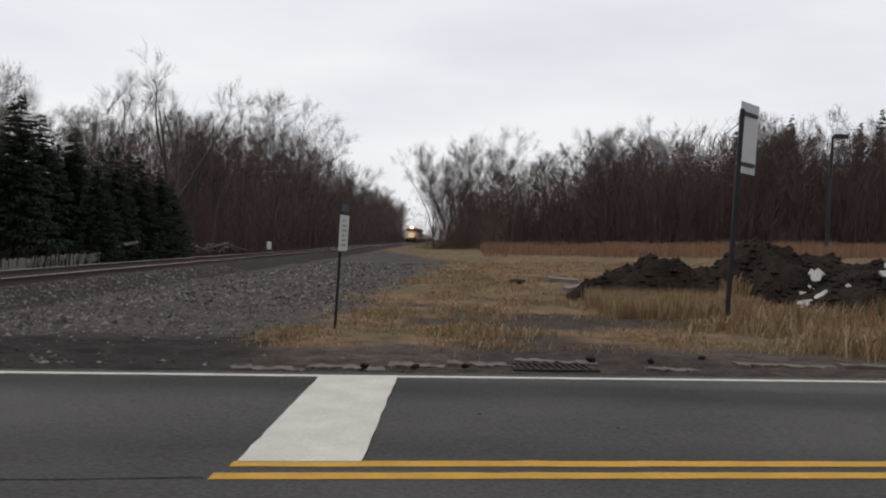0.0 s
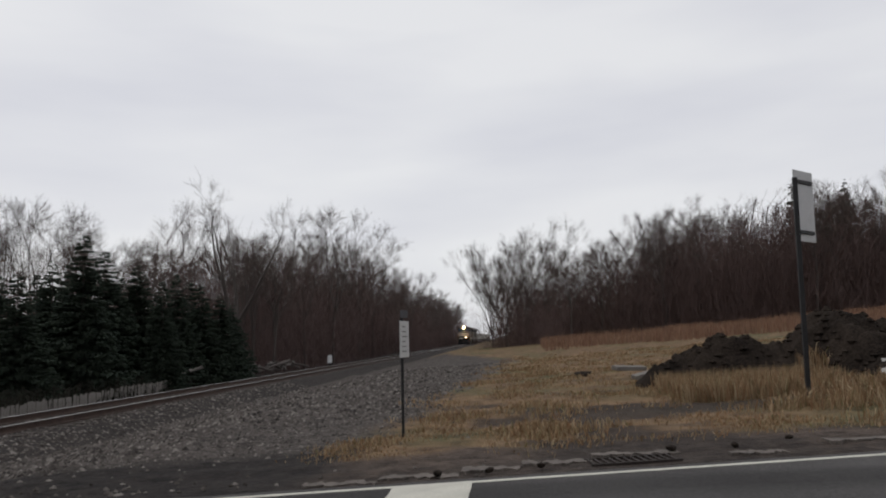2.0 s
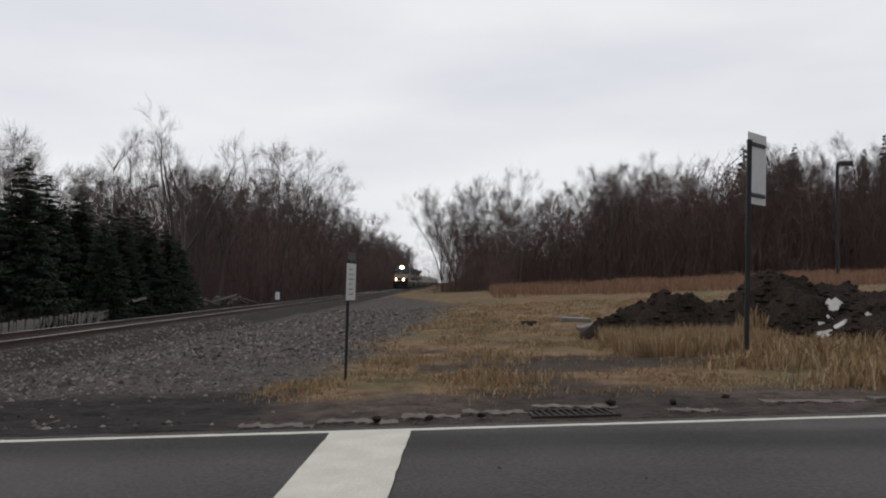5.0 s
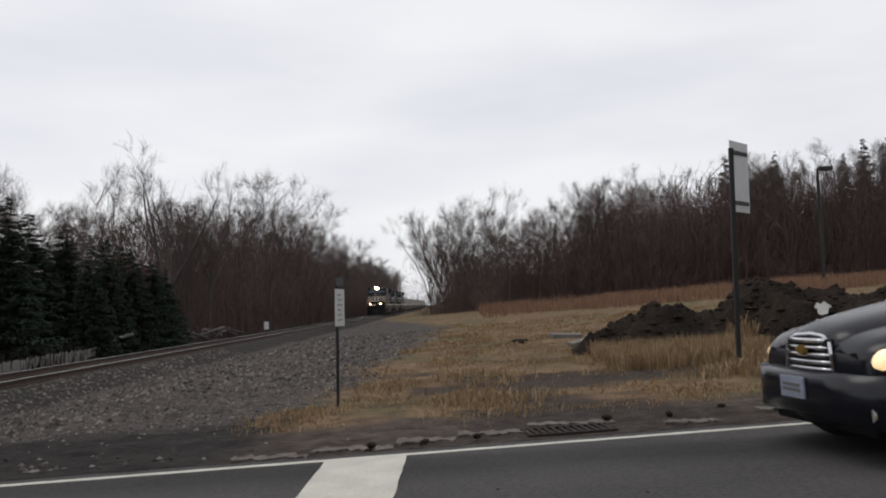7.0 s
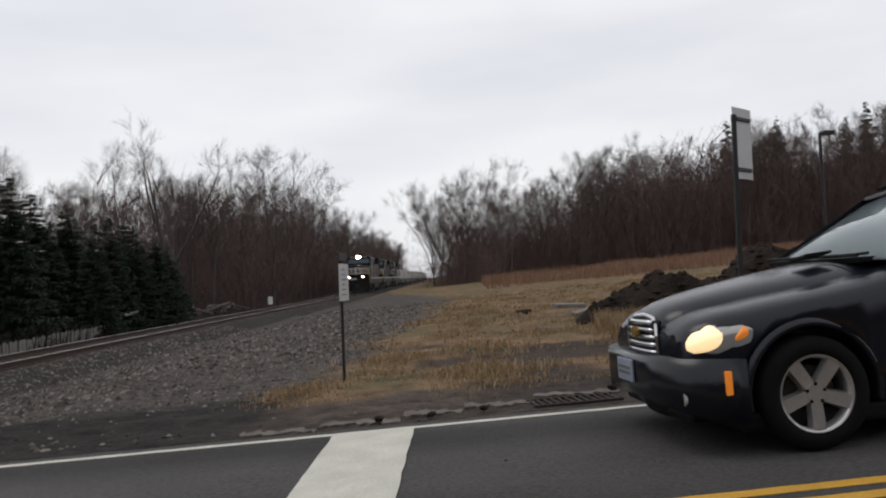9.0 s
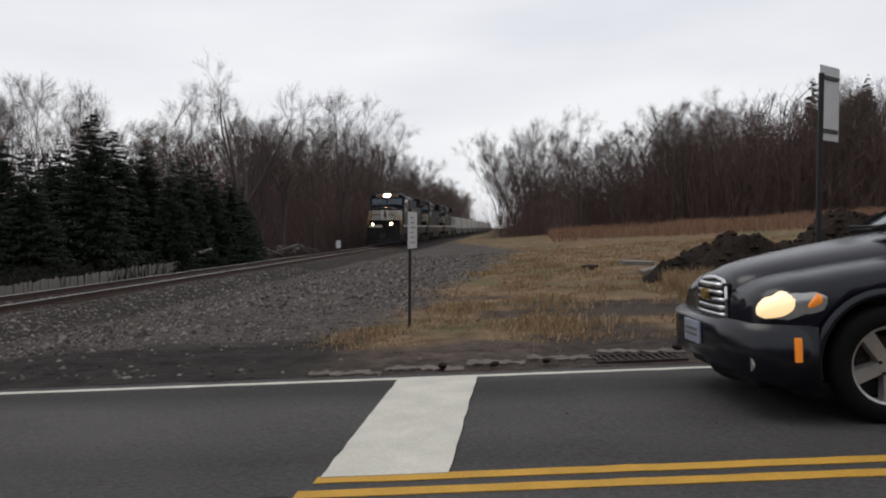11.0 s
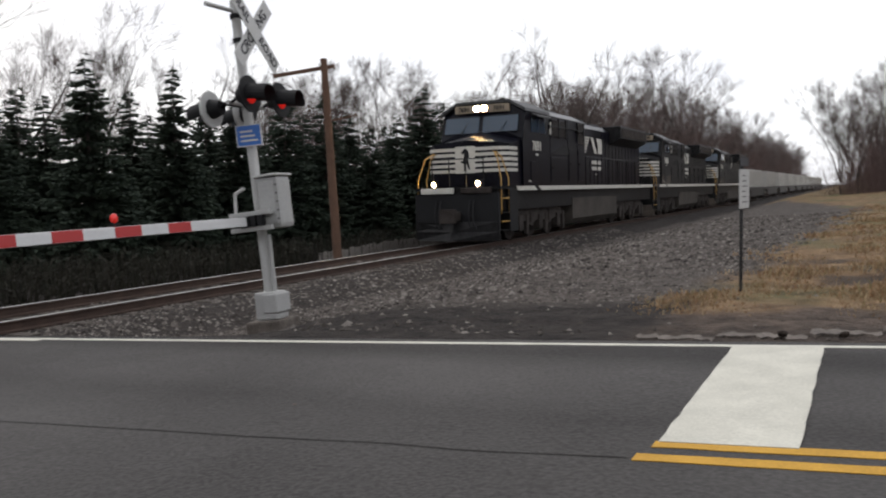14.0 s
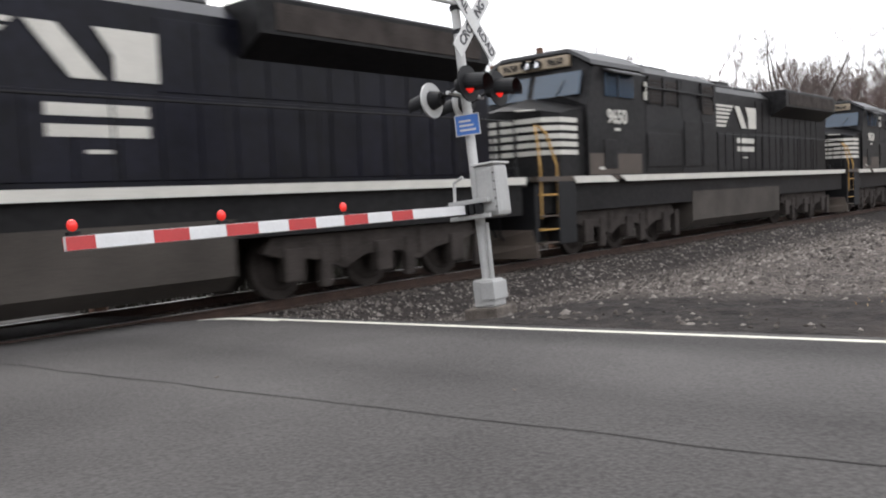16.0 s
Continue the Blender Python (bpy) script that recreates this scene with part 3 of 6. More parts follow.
def limb_tree(seed, height, trunk_r, leaders, split, open_, twig_r, side=(34, 62), reach=0.42):
    """A bare broadleaf tree: trunk and limbs in one mesh, forking twigs in another."""
    rnd = random.Random(seed)
    wood, tv, tf = bmesh.new(), [], []
    steps, wander, rise = (7, 5, 4, 2), (0.11, 0.15, 0.16, 0.14), (0.05, 0.09, 0.09, 0.07)

    def grow(p, d, length, r, level):
        n = steps[level]
        for k in range(n):
            w = wander[level]
            d = (d + Vector((rnd.gauss(0, w), rnd.gauss(0, w), rnd.gauss(0, w * 0.6) + rise[level]))).normalized()
            q = p + d * (length / n)
            f = (k + 1) / n
            ra, rb = r * (1 - 0.78 * k / n), r * (1 - 0.78 * f)
            if level < 2:
                add_tube(wood, p, q, ra, rb, 5 if level == 0 else 3, False)
            else:
                flat_twig(rnd, tv, tf, p, q, max(ra, twig_r), 0.0 if k == n - 1 else max(rb, twig_r * 0.8))
            p = q
            if level == 0 and k >= 1:
                for _ in range(2 if rnd.random() < 0.45 else 1):
                    grow(p, side_shoot(rnd, d, rnd.uniform(*side)), length * reach * rnd.uniform(0.65, 1.15) * (1.12 - 0.62 * f), rb * 0.40 + 0.004, 1)
            elif level == 1:
                grow(p, side_shoot(rnd, d, rnd.uniform(20, 44)), length * rnd.uniform(0.34, 0.60), min(max(rb * 0.6, twig_r), 1.7 * twig_r), 2)
            elif level == 2:
                for _ in range(1 if rnd.random() < 0.5 else 2):
                    grow(p, side_shoot(rnd, d, rnd.uniform(18, 46)), rnd.uniform(0.55, 1.35), twig_r * 0.85, 3)
        if level < 2:
            for _ in range(2):
                grow(p, side_shoot(rnd, d, rnd.uniform(10, 26)), length * (0.2 if level == 0 else 0.34), min(max(rb, twig_r), 2.5 * twig_r), 2 if level else 1)

    top = height * split
    p, d = Vector((0, 0, -0.4)), Vector((0, 0, 1))
    for k in range(4):
        q = p + d * (top + 0.4) / 4
        add_tube(wood, p, q, trunk_r * (1.25 - 0.09 * k if k else 1.45), trunk_r * (1.16 - 0.09 * k), 9, False)
        if k > 1:
            grow(q, side_shoot(rnd, d, rnd.uniform(40, 62)), height * 0.16, trunk_r * 0.22, 1)
        p = q
        d = (d + Vector((rnd.gauss(0, 0.05), rnd.gauss(0, 0.05), 0.1))).normalized()
    for k in range(leaders):
        a = 2 * math.pi * (k + rnd.random() * 0.6) / leaders
        tilt = radians(open_ * rnd.uniform(0.6, 1.3)) if k else radians(open_ * 0.3)
        out = Vector((math.cos(a) * math.sin(tilt), math.sin(a) * math.sin(tilt), math.cos(tilt)))
        grow(p, out, height * (1 - split) * rnd.uniform(0.72, 0.95) * (1 if k else 1.05), trunk_r * rnd.uniform(0.55, 0.75), 0)
    k = height / max(v[2] for v in tv)
    for v in wood.verts:
        v.co *= k
    return mesh_of(wood, "trunk", BARK, True), stuff_mesh("crown", [(x * k, y * k, z * k) for x, y, z in tv], tf, TWIG)


def shrub(seed, stems, w):
    """A many-stemmed bush one metre high, as points and triangles."""
    rnd = random.Random(seed)
    tv, tf = [], []
    for _ in range(stems):
        a, tilt = rnd.uniform(0, 6.28), radians(rnd.uniform(2, 24))
        p = Vector((rnd.gauss(0, 0.12), rnd.gauss(0, 0.12), -0.03))
        d = Vector((math.cos(a) * math.sin(tilt), math.sin(a) * math.sin(tilt), math.cos(tilt)))
        tall = rnd.uniform(0.55, 1.05)
        for k in range(5):
            d = (d + Vector((rnd.gauss(0, 0.14), rnd.gauss(0, 0.14), 0.06))).normalized()
            q = p + d * tall / 5
            flat_twig(rnd, tv, tf, p, q, w * (1 - 0.14 * k), w * (0.86 - 0.14 * k))
            for _ in range(2):
                e = side_shoot(rnd, d, rnd.uniform(25, 58))
                at = p + (q - p) * rnd.random()
                tip = at + e * rnd.uniform(0.10, 0.24) + Vector((0, 0, 0.03))
                flat_twig(rnd, tv, tf, at, tip, w * 0.75, w * 0.45)
                for _ in range(2):
                    b = at + (tip - at) * rnd.uniform(0.3, 1.0)
                    flat_twig(rnd, tv, tf, b, b + side_shoot(rnd, e, rnd.uniform(20, 55)) * rnd.uniform(0.05, 0.12), w * 0.6, 0.0)
            p = q
    return np.array(tv), np.array(tf)


def tree_at(meshes, m, label, group="", name="bare_tree"):
    t = empty(name, m, label, "tree", group)
    for nm, me in zip(("trunk", "crown"), meshes):
        ob = new(nm, me)
        ob.parent = t
    return t


FOREST = [limb_tree(20 + k, 15, 0.14, 3 + k % 2, 0.30 + 0.05 * (k % 3), 15 + 2 * k, 0.0085) for k in range(6)]
OPEN = [limb_tree(41, 16, 0.36, 4, 0.24, 27, 0.009, (32, 58), 0.46), limb_tree(43, 13.0, 0.13, 6, 0.10, 15, 0.009, (22, 44), 0.34)]
SHRUBS = [shrub(90 + k, 9, 0.0017) for k in range(4)]
DEEP_SHRUBS = [shrub(96 + k, 8, 0.0042) for k in range(3)]


def place_trees():
    rnd = random.Random(3)
    made = []

    def put(meshes, x, y, s, label, group):
        m = pose(x, y, land_z(x, y), rnd.uniform(-3, 3), rnd.uniform(-3, 3), rnd.uniform(0, 360)) @ Matrix.Diagonal((s, s, s, 1))
        made.append(tree_at(meshes, m, label, group))

    # the tall spreading tree over the fence's end
    put(OPEN[0], -17.6, 53.0, 0.92, "tall spreading bare tree with a forked trunk", "")
    # the wood on the far side of the track
    for k in range(155):
        y = 42 + 330 * (k / 155) ** 1.45 + rnd.uniform(-3, 3)
        x = -16.4 - rnd.uniform(0, 1) ** 1.6 * 20 - 0.006 * y
        if y < 60:
            x = min(x, -20 - rnd.uniform(0, 14))
        put(FOREST[k % 6], x, y, rnd.uniform(0.88, 1.14) * (1 if y > 75 else 0.72), "bare woodland tree beside the track", "trees of the wood by the track")
    # behind the spruces
    for k in range(34):
        a = radians(-rnd.uniform(20, 75))
        d = rnd.uniform(46, 64)
        put(FOREST[k % 6], d * math.sin(a), d * math.cos(a), rnd.uniform(0.48, 0.66), "bare tree behind the spruces", "trees behind the spruces")
    put(OPEN[0], -35.5, 38.0, 0.86, "bare spreading tree behind the spruces", "")
    put(OPEN[1], -34.5, 29.0, 0.98, "upright bare tree behind the spruces", "")
    put(OPEN[0], -31.5, 18.5, 0.85, "bare tree with a heavy forked trunk", "")
    put(OPEN[0], -35.0, 24.5, 0.82, "bare spreading tree near the crossing", "")
    put(OPEN[0], -36.5, 15.0, 0.82, "bare spreading tree near the crossing", "")
    put(OPEN[1], -33.0, 23.5, 0.85, "slender bare tree near the crossing", "")
    # the group beside the track on its near side
    for x, y, s in ((0.2, 84, 1.0), (2.2, 86, 1.06), (-1.3, 88, 0.90), (4.2, 90, 0.85), (1.3, 92, 0.95), (-0.5, 100, 0.85), (1.0, 122, 0.8), (3.0, 150, 0.9)):
        put(OPEN[1], x, y, s, "upright many-stemmed bare tree in the field", "trees at the field's corner")
    put(FOREST[3], 7.6, 95, 0.92, "slender bare tree standing before the wood", "")
    # the wood behind the field
    for k in range(84):
        x = 5 + 75 * (k / 84) + rnd.uniform(-2, 2)
        y = 98 + rnd.uniform(0, 26) - 0.10 * x
        s = (0.76 + 0.32 * smooth(6, 26, x)) * rnd.uniform(0.90, 1.06)
        put(FOREST[k % 6], x, y, s, "bare tree at the far edge of the field", "trees behind the field")


place_trees()


def brush(name, boxes, count, mat, label, seed):
    """Upright tangled stems and shoots of undergrowth, too many to count."""
    rnd = random.Random(seed)
    verts, faces = [], []
    for _ in range(count):
        x, y, h, w = boxes(rnd)
        z = land_z(x, y) - 0.2
        lx, ly = rnd.gauss(0, 0.2) * h, rnd.gauss(0, 0.2) * h
        a = rnd.uniform(0, 3.14)
        ux, uy = math.cos(a) * w, math.sin(a) * w
        b = len(verts)
        verts += [(x - ux, y - uy, z), (x + ux, y + uy, z), (x + lx, y + ly, z + h)]
        faces.append((b, b + 1, b + 2))
        for _ in range(5):
            f = rnd.uniform(0.2, 0.92)
            px, py, pz = x + lx * f, y + ly * f, z + h * f
            sx, sy, sz = rnd.gauss(0, 0.2) * h, rnd.gauss(0, 0.2) * h, rnd.uniform(0.02, 0.24) * h
            b = len(verts)
            verts += [(px - ux * 0.5, py - uy * 0.5, pz), (px + ux * 0.5, py + uy * 0.5, pz), (px + sx, py + sy, pz + sz)]
            faces.append((b, b + 1, b + 2))
    tagged(new(name, stuff_mesh(name, verts, faces, mat)), label, "undergrowth", kind="stuff")


def thicket(name, where, count, label, seed):
    """Many bushes of the undergrowth, too dense to count, as one mesh."""
    rnd = random.Random(seed)
    pts, tris, base = [], [], 0
    for k in range(count):
        x, y, h, deep = where(rnd)
        kinds = DEEP_SHRUBS if deep else SHRUBS
        tv, tf = kinds[k % len(kinds)]
        a, wide = rnd.uniform(0, 6.28), rnd.uniform(0.8, 1.15) * h
        ca, sa = math.cos(a) * wide, math.sin(a) * wide
        pts.append(np.column_stack((x + tv[:, 0] * ca - tv[:, 1] * sa, y + tv[:, 0] * sa + tv[:, 1] * ca, land_z(x, y) - 0.1 + tv[:, 2] * h)))
        tris.append(tf + base)
        base += len(tv)
    tagged(new(name, stuff_mesh(name, np.concatenate(pts).tolist(), np.concatenate(tris).tolist(), BRUSH)), label, "undergrowth", kind="stuff")


def wood_left(r):
    y = 41 + 330 * r.random() ** 1.7
    back = r.random() ** 1.4
    x = -16.4 - 17 * back - 0.006 * y
    if y < 60:
        x -= 4.5
    top = 12.6 + 2.2 * noise.noise((x * 0.2, y * 0.12, 5))
    if y < 66:
        top *= 0.56
    return x, y, top * r.uniform(0.35, 1.0), back > 0.35


def wood_right(r):
    x = r.uniform(3, 85)
    top = 9.4 + 5.2 * smooth(6, 30, x) + 2.0 * noise.noise((x * 0.15, 3, 1))
    back = r.random() ** 1.2
    return x, 97 - 0.10 * x + 26 * back, top * r.uniform(0.5, 1.0), back > 0.35


def corner_brush(r):
    return r.gauss(1.4, 2.0), r.uniform(80, 92), r.uniform(0.8, 6.0), False


def near_brush(r):
    a = radians(-r.uniform(22, 80))
    d = r.uniform(47, 64)
    return d * math.sin(a), d * math.cos(a), r.uniform(1.5, 5.5), d > 55


# Unseen brush added behind the camera, so glossy sides mirror something dark.
def reflection_brush(r):
    return r.uniform(-60, 60), -14 - 22 * r.random(), r.uniform(3, 11), 0.16


# Filler blades, coloured near black to imitate the dark foot of the spruces.
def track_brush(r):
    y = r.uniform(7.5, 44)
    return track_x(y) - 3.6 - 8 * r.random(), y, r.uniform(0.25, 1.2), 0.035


brush("wood_behind_the_road", reflection_brush, 9000, BRUSH, "unseen bare brush added behind the camera to darken reflections", 11)
brush("weeds_beyond_track", track_brush, 7000, WEED, "low weeds coloured near black for the darkness under the spruces", 13)
thicket("undergrowth_by_track", wood_left, 1250, "dense red-brown bare brush of the wood by the track", 1)
thicket("undergrowth_behind_field", wood_right, 950, "dense dark bare brush behind the field", 2)
thicket("corner_brush", corner_brush, 130, "low bare brush round the field trees", 4)
thicket("brush_behind_spruces", near_brush, 260, "dark tangled brush behind the spruces", 6)


def spruce(seed, height, width):
    """A spruce: a straight trunk and whorls of drooping boughs set with needle sprays."""
    rnd = random.Random(seed)
    wood = bmesh.new()
    add_tube(wood, (0, 0, -0.3), (0, 0, height * 0.97), 0.16, 0.015, 7)
    verts, faces = [], []
    for _ in range(int(height * 62)):
        f = rnd.random() ** 0.62
        z = height * (1 - f) * 0.97 + 0.2
        reach = (width * f ** 0.9 + 0.10) * rnd.uniform(0.62, 1.12)
        a = rnd.uniform(0, 6.28)
        dx, dy = math.cos(a), math.sin(a)
        droop = 0.16 + 0.34 * f
        steps = 3 + int(reach * 3.2)
        for s in range(steps):
            t = (s + rnd.random()) / steps
            px, py, pz = dx * reach * t, dy * reach * t, z - reach * droop * t + 0.20 * reach * t * t * t
            for side in (-1, 1):
                ln = (0.20 + 0.26 * (1 - t)) * (0.55 + 0.6 * f) * rnd.uniform(0.7, 1.3)
                ox, oy = (dx * 0.75 - side * dy * 0.7) * ln, (dy * 0.75 + side * dx * 0.7) * ln
                w = 0.07 + 0.05 * f
                b = len(verts)
                sag = rnd.uniform(0.06, 0.24) * (0.4 + f)
                verts.extend([(px - dx * w, py - dy * w, pz + 0.03), (px + dx * w, py + dy * w, pz + 0.01), (px + ox, py + oy, pz - 0.4 * sag), (px + ox * 0.45, py + oy * 0.45, pz - sag)])
                faces.extend([(b, b + 1, b + 2), (b, b + 2, b + 3)])
    return mesh_of(wood, "trunk", BARK, True), stuff_mesh("crown", verts, faces, NEEDLE)


SPRUCES = [spruce(61 + k, 8.0, 2.2 + 0.2 * k) for k in range(3)]


def place_spruces():
    rnd = random.Random(12)
    rows = []
    # azimuth, distance, height
    for a, d, h in ((-27.8, 38, 5.3), (-31.5, 36, 3.6), (-29.6, 40, 4.4), (-34.5, 36, 4.9), (-37.2, 35, 5.0), (-40.5, 36, 4.7), (-44.3, 34, 5.7), (-47.0, 36, 5.2), (-49.5, 32, 5.8), (-52.0, 34, 4.6),
                    (-55.0, 32, 4.4), (-58.1, 31, 3.8), (-61.5, 31, 4.6), (-65, 31, 4.9), (-69, 31, 4.2), (-25.6, 42, 3.8), (-23.4, 44, 3.2), (-33.0, 41, 4.6), (-42.4, 39, 5.2), (-53.5, 37, 5.4), (-24.4, 48, 4.2), (-22.2, 44, 4.0), (-20.6, 45, 3.6), (-19.4, 46, 3.0), (-26.6, 41, 5.0), (-21.4, 48, 4.2), (-24.6, 43, 4.6), (-23.0, 41, 3.4), (-28.6, 39, 4.4), (-18.6, 48, 2.6), (-30.5, 44, 4.2), (-36, 42, 4.8), (-39, 42, 4.2), (-46, 41, 4.6), (-57, 38, 5.0), (-63, 37, 5.2), (-68, 38, 5.5)):
        rows.append((d * math.sin(radians(a)), d * math.cos(radians(a)), h + 1.9, "dark green spruce behind the board fence", "spruces behind the fence"))
    for a, d, h in ((19.3, 125, 19), (22.4, 128, 18.4), (27.6, 118, 17.5), (29.0, 120, 18.0), (31.5, 118, 19), (26.4, 130, 17.0)):
        rows.append((d * math.sin(radians(a)), d * math.cos(radians(a)), h, "dark spruce rising over the bare wood", "spruces behind the field"))
    for k, (x, y, h, label, group) in enumerate(rows):
        s = h / 8.0
        w = s if h > 12 else s * rnd.uniform(1.0, 1.25)
        w = w * 0.62 if h > 12 else w
        m = pose(x, y, land_z(x, y), 0, 0, rnd.uniform(0, 360)) @ Matrix.Diagonal((w, w, s, 1))
        tree_at(SPRUCES[k % 3], m, label, group, "spruce")


place_spruces()

# ---------------- locomotives ----------------
DECK_MAP = ((0.0, 0.0), (1.06, 1.06), (1.20, 1.34), (1.58, 1.84), (3.30, 3.70), (3.86, 4.25), (4.53, 4.80), (5.0, 5.22))
CAB_MAP = ((-5.0, -5.0), (1.3, 1.3), (2.7, 2.3), (5.15, 4.85), (9.4, 9.4), (40.0, 40.0))


def tall(z, table=DECK_MAP):
    """Height over the rails (or place along the engine) for one on the drawing of a lower engine."""
    for (a, p), (b, q) in zip(table, table[1:]):
        if z <= b:
            return p + (q - p) * (z - a) / (b - a)
    return z


def locomotive(name, number, label, body, dust, lead=True):
    loco = empty(name, Matrix(), label, "locomotive", "locomotives of the train")
    # frame, deck and pilot
    part("frame", prism([(0.55, 1.05), (21.6, 1.05), (21.6, 1.50), (0.35, 1.50), (0.35, 1.25)], -1.40, 1.40, "x"), LOCO_DUST, loco)
    part("walkway", box(-1.54, 1.54, 0.30, 21.7, 1.50, 1.58), dust, loco)
    for s in (-1, 1):
        for y0, y1 in ((1.75, 3.6), (4.0, 21.55)):
            a, b = sorted((s * 1.542, s * 1.562))
            part("sill_stripe", box(a, b, y0, y1, 1.46, 1.575), LOCO_WHITE, loco, "white stripe along the sill")
    pil = prism([(-1.50, 0.45), (1.50, 0.45), (1.50, 1.42), (-1.50, 1.42)], 0.22, 0.34, "y")
    part("pilot", pil, BLACK_PAINT, loco, "black pilot plate")
    plow = loft([[(-1.52, 0.25, 0.12), (0, -0.35, 0.12), (1.52, 0.25, 0.12), (1.52, 0.32, 0.12), (0, -0.27, 0.12), (-1.52, 0.32, 0.12)],
                 [(-1.50, 0.22, 0.40), (0, -0.18, 0.40), (1.50, 0.22, 0.40), (1.50, 0.29, 0.40), (0, -0.10, 0.40), (-1.50, 0.29, 0.40)],
                 [(-1.40, 0.20, 0.72), (0, 0.10, 0.72), (1.40, 0.20, 0.72), (1.40, 0.27, 0.72), (0, 0.18, 0.72), (-1.40, 0.27, 0.72)]])
    part("snow_plow", plow, dust, loco, "scuffed grey snow plow")
    cp = box(-0.17, 0.17, -0.42, 0.3, 0.75, 1.05, 0.04)
    add_box(cp, -0.26, 0.26, -0.50, -0.30, 0.70, 1.10)
    part("coupler", cp, LOCO_UNDER, loco, "rusty knuckle coupler")
    part("anticlimber", box(-1.25, -0.10, 0.14, 0.30, 1.42, 1.56, 0.02), LOCO_WHITE, loco, "white anticlimber edge")
    part("anticlimber", box(0.20, 1.25, 0.14, 0.30, 1.42, 1.56, 0.02), LOCO_UNDER, loco)
    for x in (-0.7, -0.55, 0.5, 0.65):
        part("air_hose", tube([(x, 0.20, 1.25), (x, 0.05, 1.0), (x + 0.04, 0.02, 0.65), (x + 0.14, 0.03, 0.5)], 0.028, 6), BLACK_PAINT, loco)
    # nose
    h = 1.46
    nose = loft([[(-h + .28, 1.02, 1.58), (h - .28, 1.02, 1.58), (h - .28, 1.02, 2.92), (0.0, 0.98, 3.00), (-h + .28, 1.02, 2.92)],
                 [(-h, 1.30, 1.58), (h, 1.30, 1.58), (h, 1.30, 2.86), (0.0, 1.20, 3.10), (-h, 1.30, 2.86)],
                 [(-h, 2.70, 1.58), (h, 2.70, 1.58), (h, 2.70, 3.02), (0.0, 2.70, 3.34), (-h, 2.70, 3.02)]])
    nose_ob = part("nose", nose, body, loco)
    if not lead:
        for t in (-1, 1):
            part("dust_band", box(*sorted((t * 1.541, t * 1.547)), 2.75, 5.1, 1.60, 2.05), LOCO_BROWN, loco, "rust-brown dust low on the cab side")
    part("nose_door", box(-0.42, -0.0, 1.00, 1.04, 1.62, 2.9, 0.015), body, nose_ob)
    part("grab_iron", tube([(0.55, 0.93, 2.95), (1.05, 0.95, 2.93)], 0.014, 6), LOCO_WHITE, nose_ob)
    rows = []
    for k in range(5):
        z0 = 2.02 + 0.165 * k
        rows.append((z0, z0 + 0.098))
    for k, (z0, z1) in enumerate(rows):
        inner = 0.35 if lead else 0.05
        for s in (-1, 1):
            x0, x1 = sorted((s * inner, s * (h - 0.285)))
            part("stripe", box(x0, x1, 0.985, 1.006, z0, z1), LOCO_WHITE, nose_ob, "white nose stripe")
            st = bmesh.new()
            pts = [(s * (h - 0.285), 1.004), (s * (h + 0.012), 1.298), (s * (h + 0.012), 2.25)]
            lo = [st.verts.new((x, y, z0)) for x, y in pts]
            hi = [st.verts.new((x, y, z1)) for x, y in pts]
            lo2 = [st.verts.new((x - s * 0.02, y + 0.012, z0)) for x, y in pts]
            hi2 = [st.verts.new((x - s * 0.02, y + 0.012, z1)) for x, y in pts]
            for i in range(2):
                st.faces.new((lo[i], lo[i + 1], hi[i + 1], hi[i]))
                st.faces.new((hi[i], hi[i + 1], hi2[i + 1], hi2[i]))
                st.faces.new((lo2[i], hi2[i], hi2[i + 1], lo2[i + 1]))
                st.faces.new((lo[i], lo2[i], lo2[i + 1], lo[i + 1]))
            bmesh.ops.recalc_face_normals(st, faces=st.faces)
            part("stripe_end", st, LOCO_WHITE, nose_ob, "white stripe round the nose corner")
    if lead:
        part("emblem_panel", box(-0.36, 0.36, 0.975, 0.99, 2.0, 2.82), LOCO_WHITE, nose_ob, "white emblem panel")
        em = prism([(-0.04, 2.06), (0.02, 2.06), (0.05, 2.30), (0.14, 2.10), (0.18, 2.12), (0.12, 2.40), (0.16, 2.55), (0.10, 2.72), (0.00, 2.76), (-0.14, 2.62), (-0.10, 2.58), (-0.02, 2.60), (-0.06, 2.40), (-0.16, 2.36), (-0.14, 2.32), (-0.04, 2.30)], 0.962, 0.974, "y")
        part("emblem", em, BLACK_PAINT, nose_ob, "plain black emblem shape")
    # cab
    cab = loft([[(-1.54, 2.70, 1.58), (1.54, 2.70, 1.58), (1.54, 2.70, 3.05), (0.9, 2.62, 3.30), (-0.9, 2.62, 3.30), (-1.54, 2.70, 3.05)],
                [(-1.54, 2.98, 1.58), (1.54, 2.98, 1.58), (1.54, 2.98, 3.92), (0.9, 2.90, 4.02), (-0.9, 2.90, 4.02), (-1.54, 2.98, 3.92)],
                [(-1.54, 3.10, 1.58), (1.54, 3.10, 1.58), (1.54, 3.05, 4.02), (0.95, 2.95, 4.42), (-0.95, 2.95, 4.42), (-1.54, 3.05, 4.02)],
                [(-1.54, 5.15, 1.58), (1.54, 5.15, 1.58), (1.54, 5.15, 4.10), (0.95, 5.15, 4.48), (-0.95, 5.15, 4.48), (-1.54, 5.15, 4.10)]])
    cab_ob = part("cab", cab, body, loco)
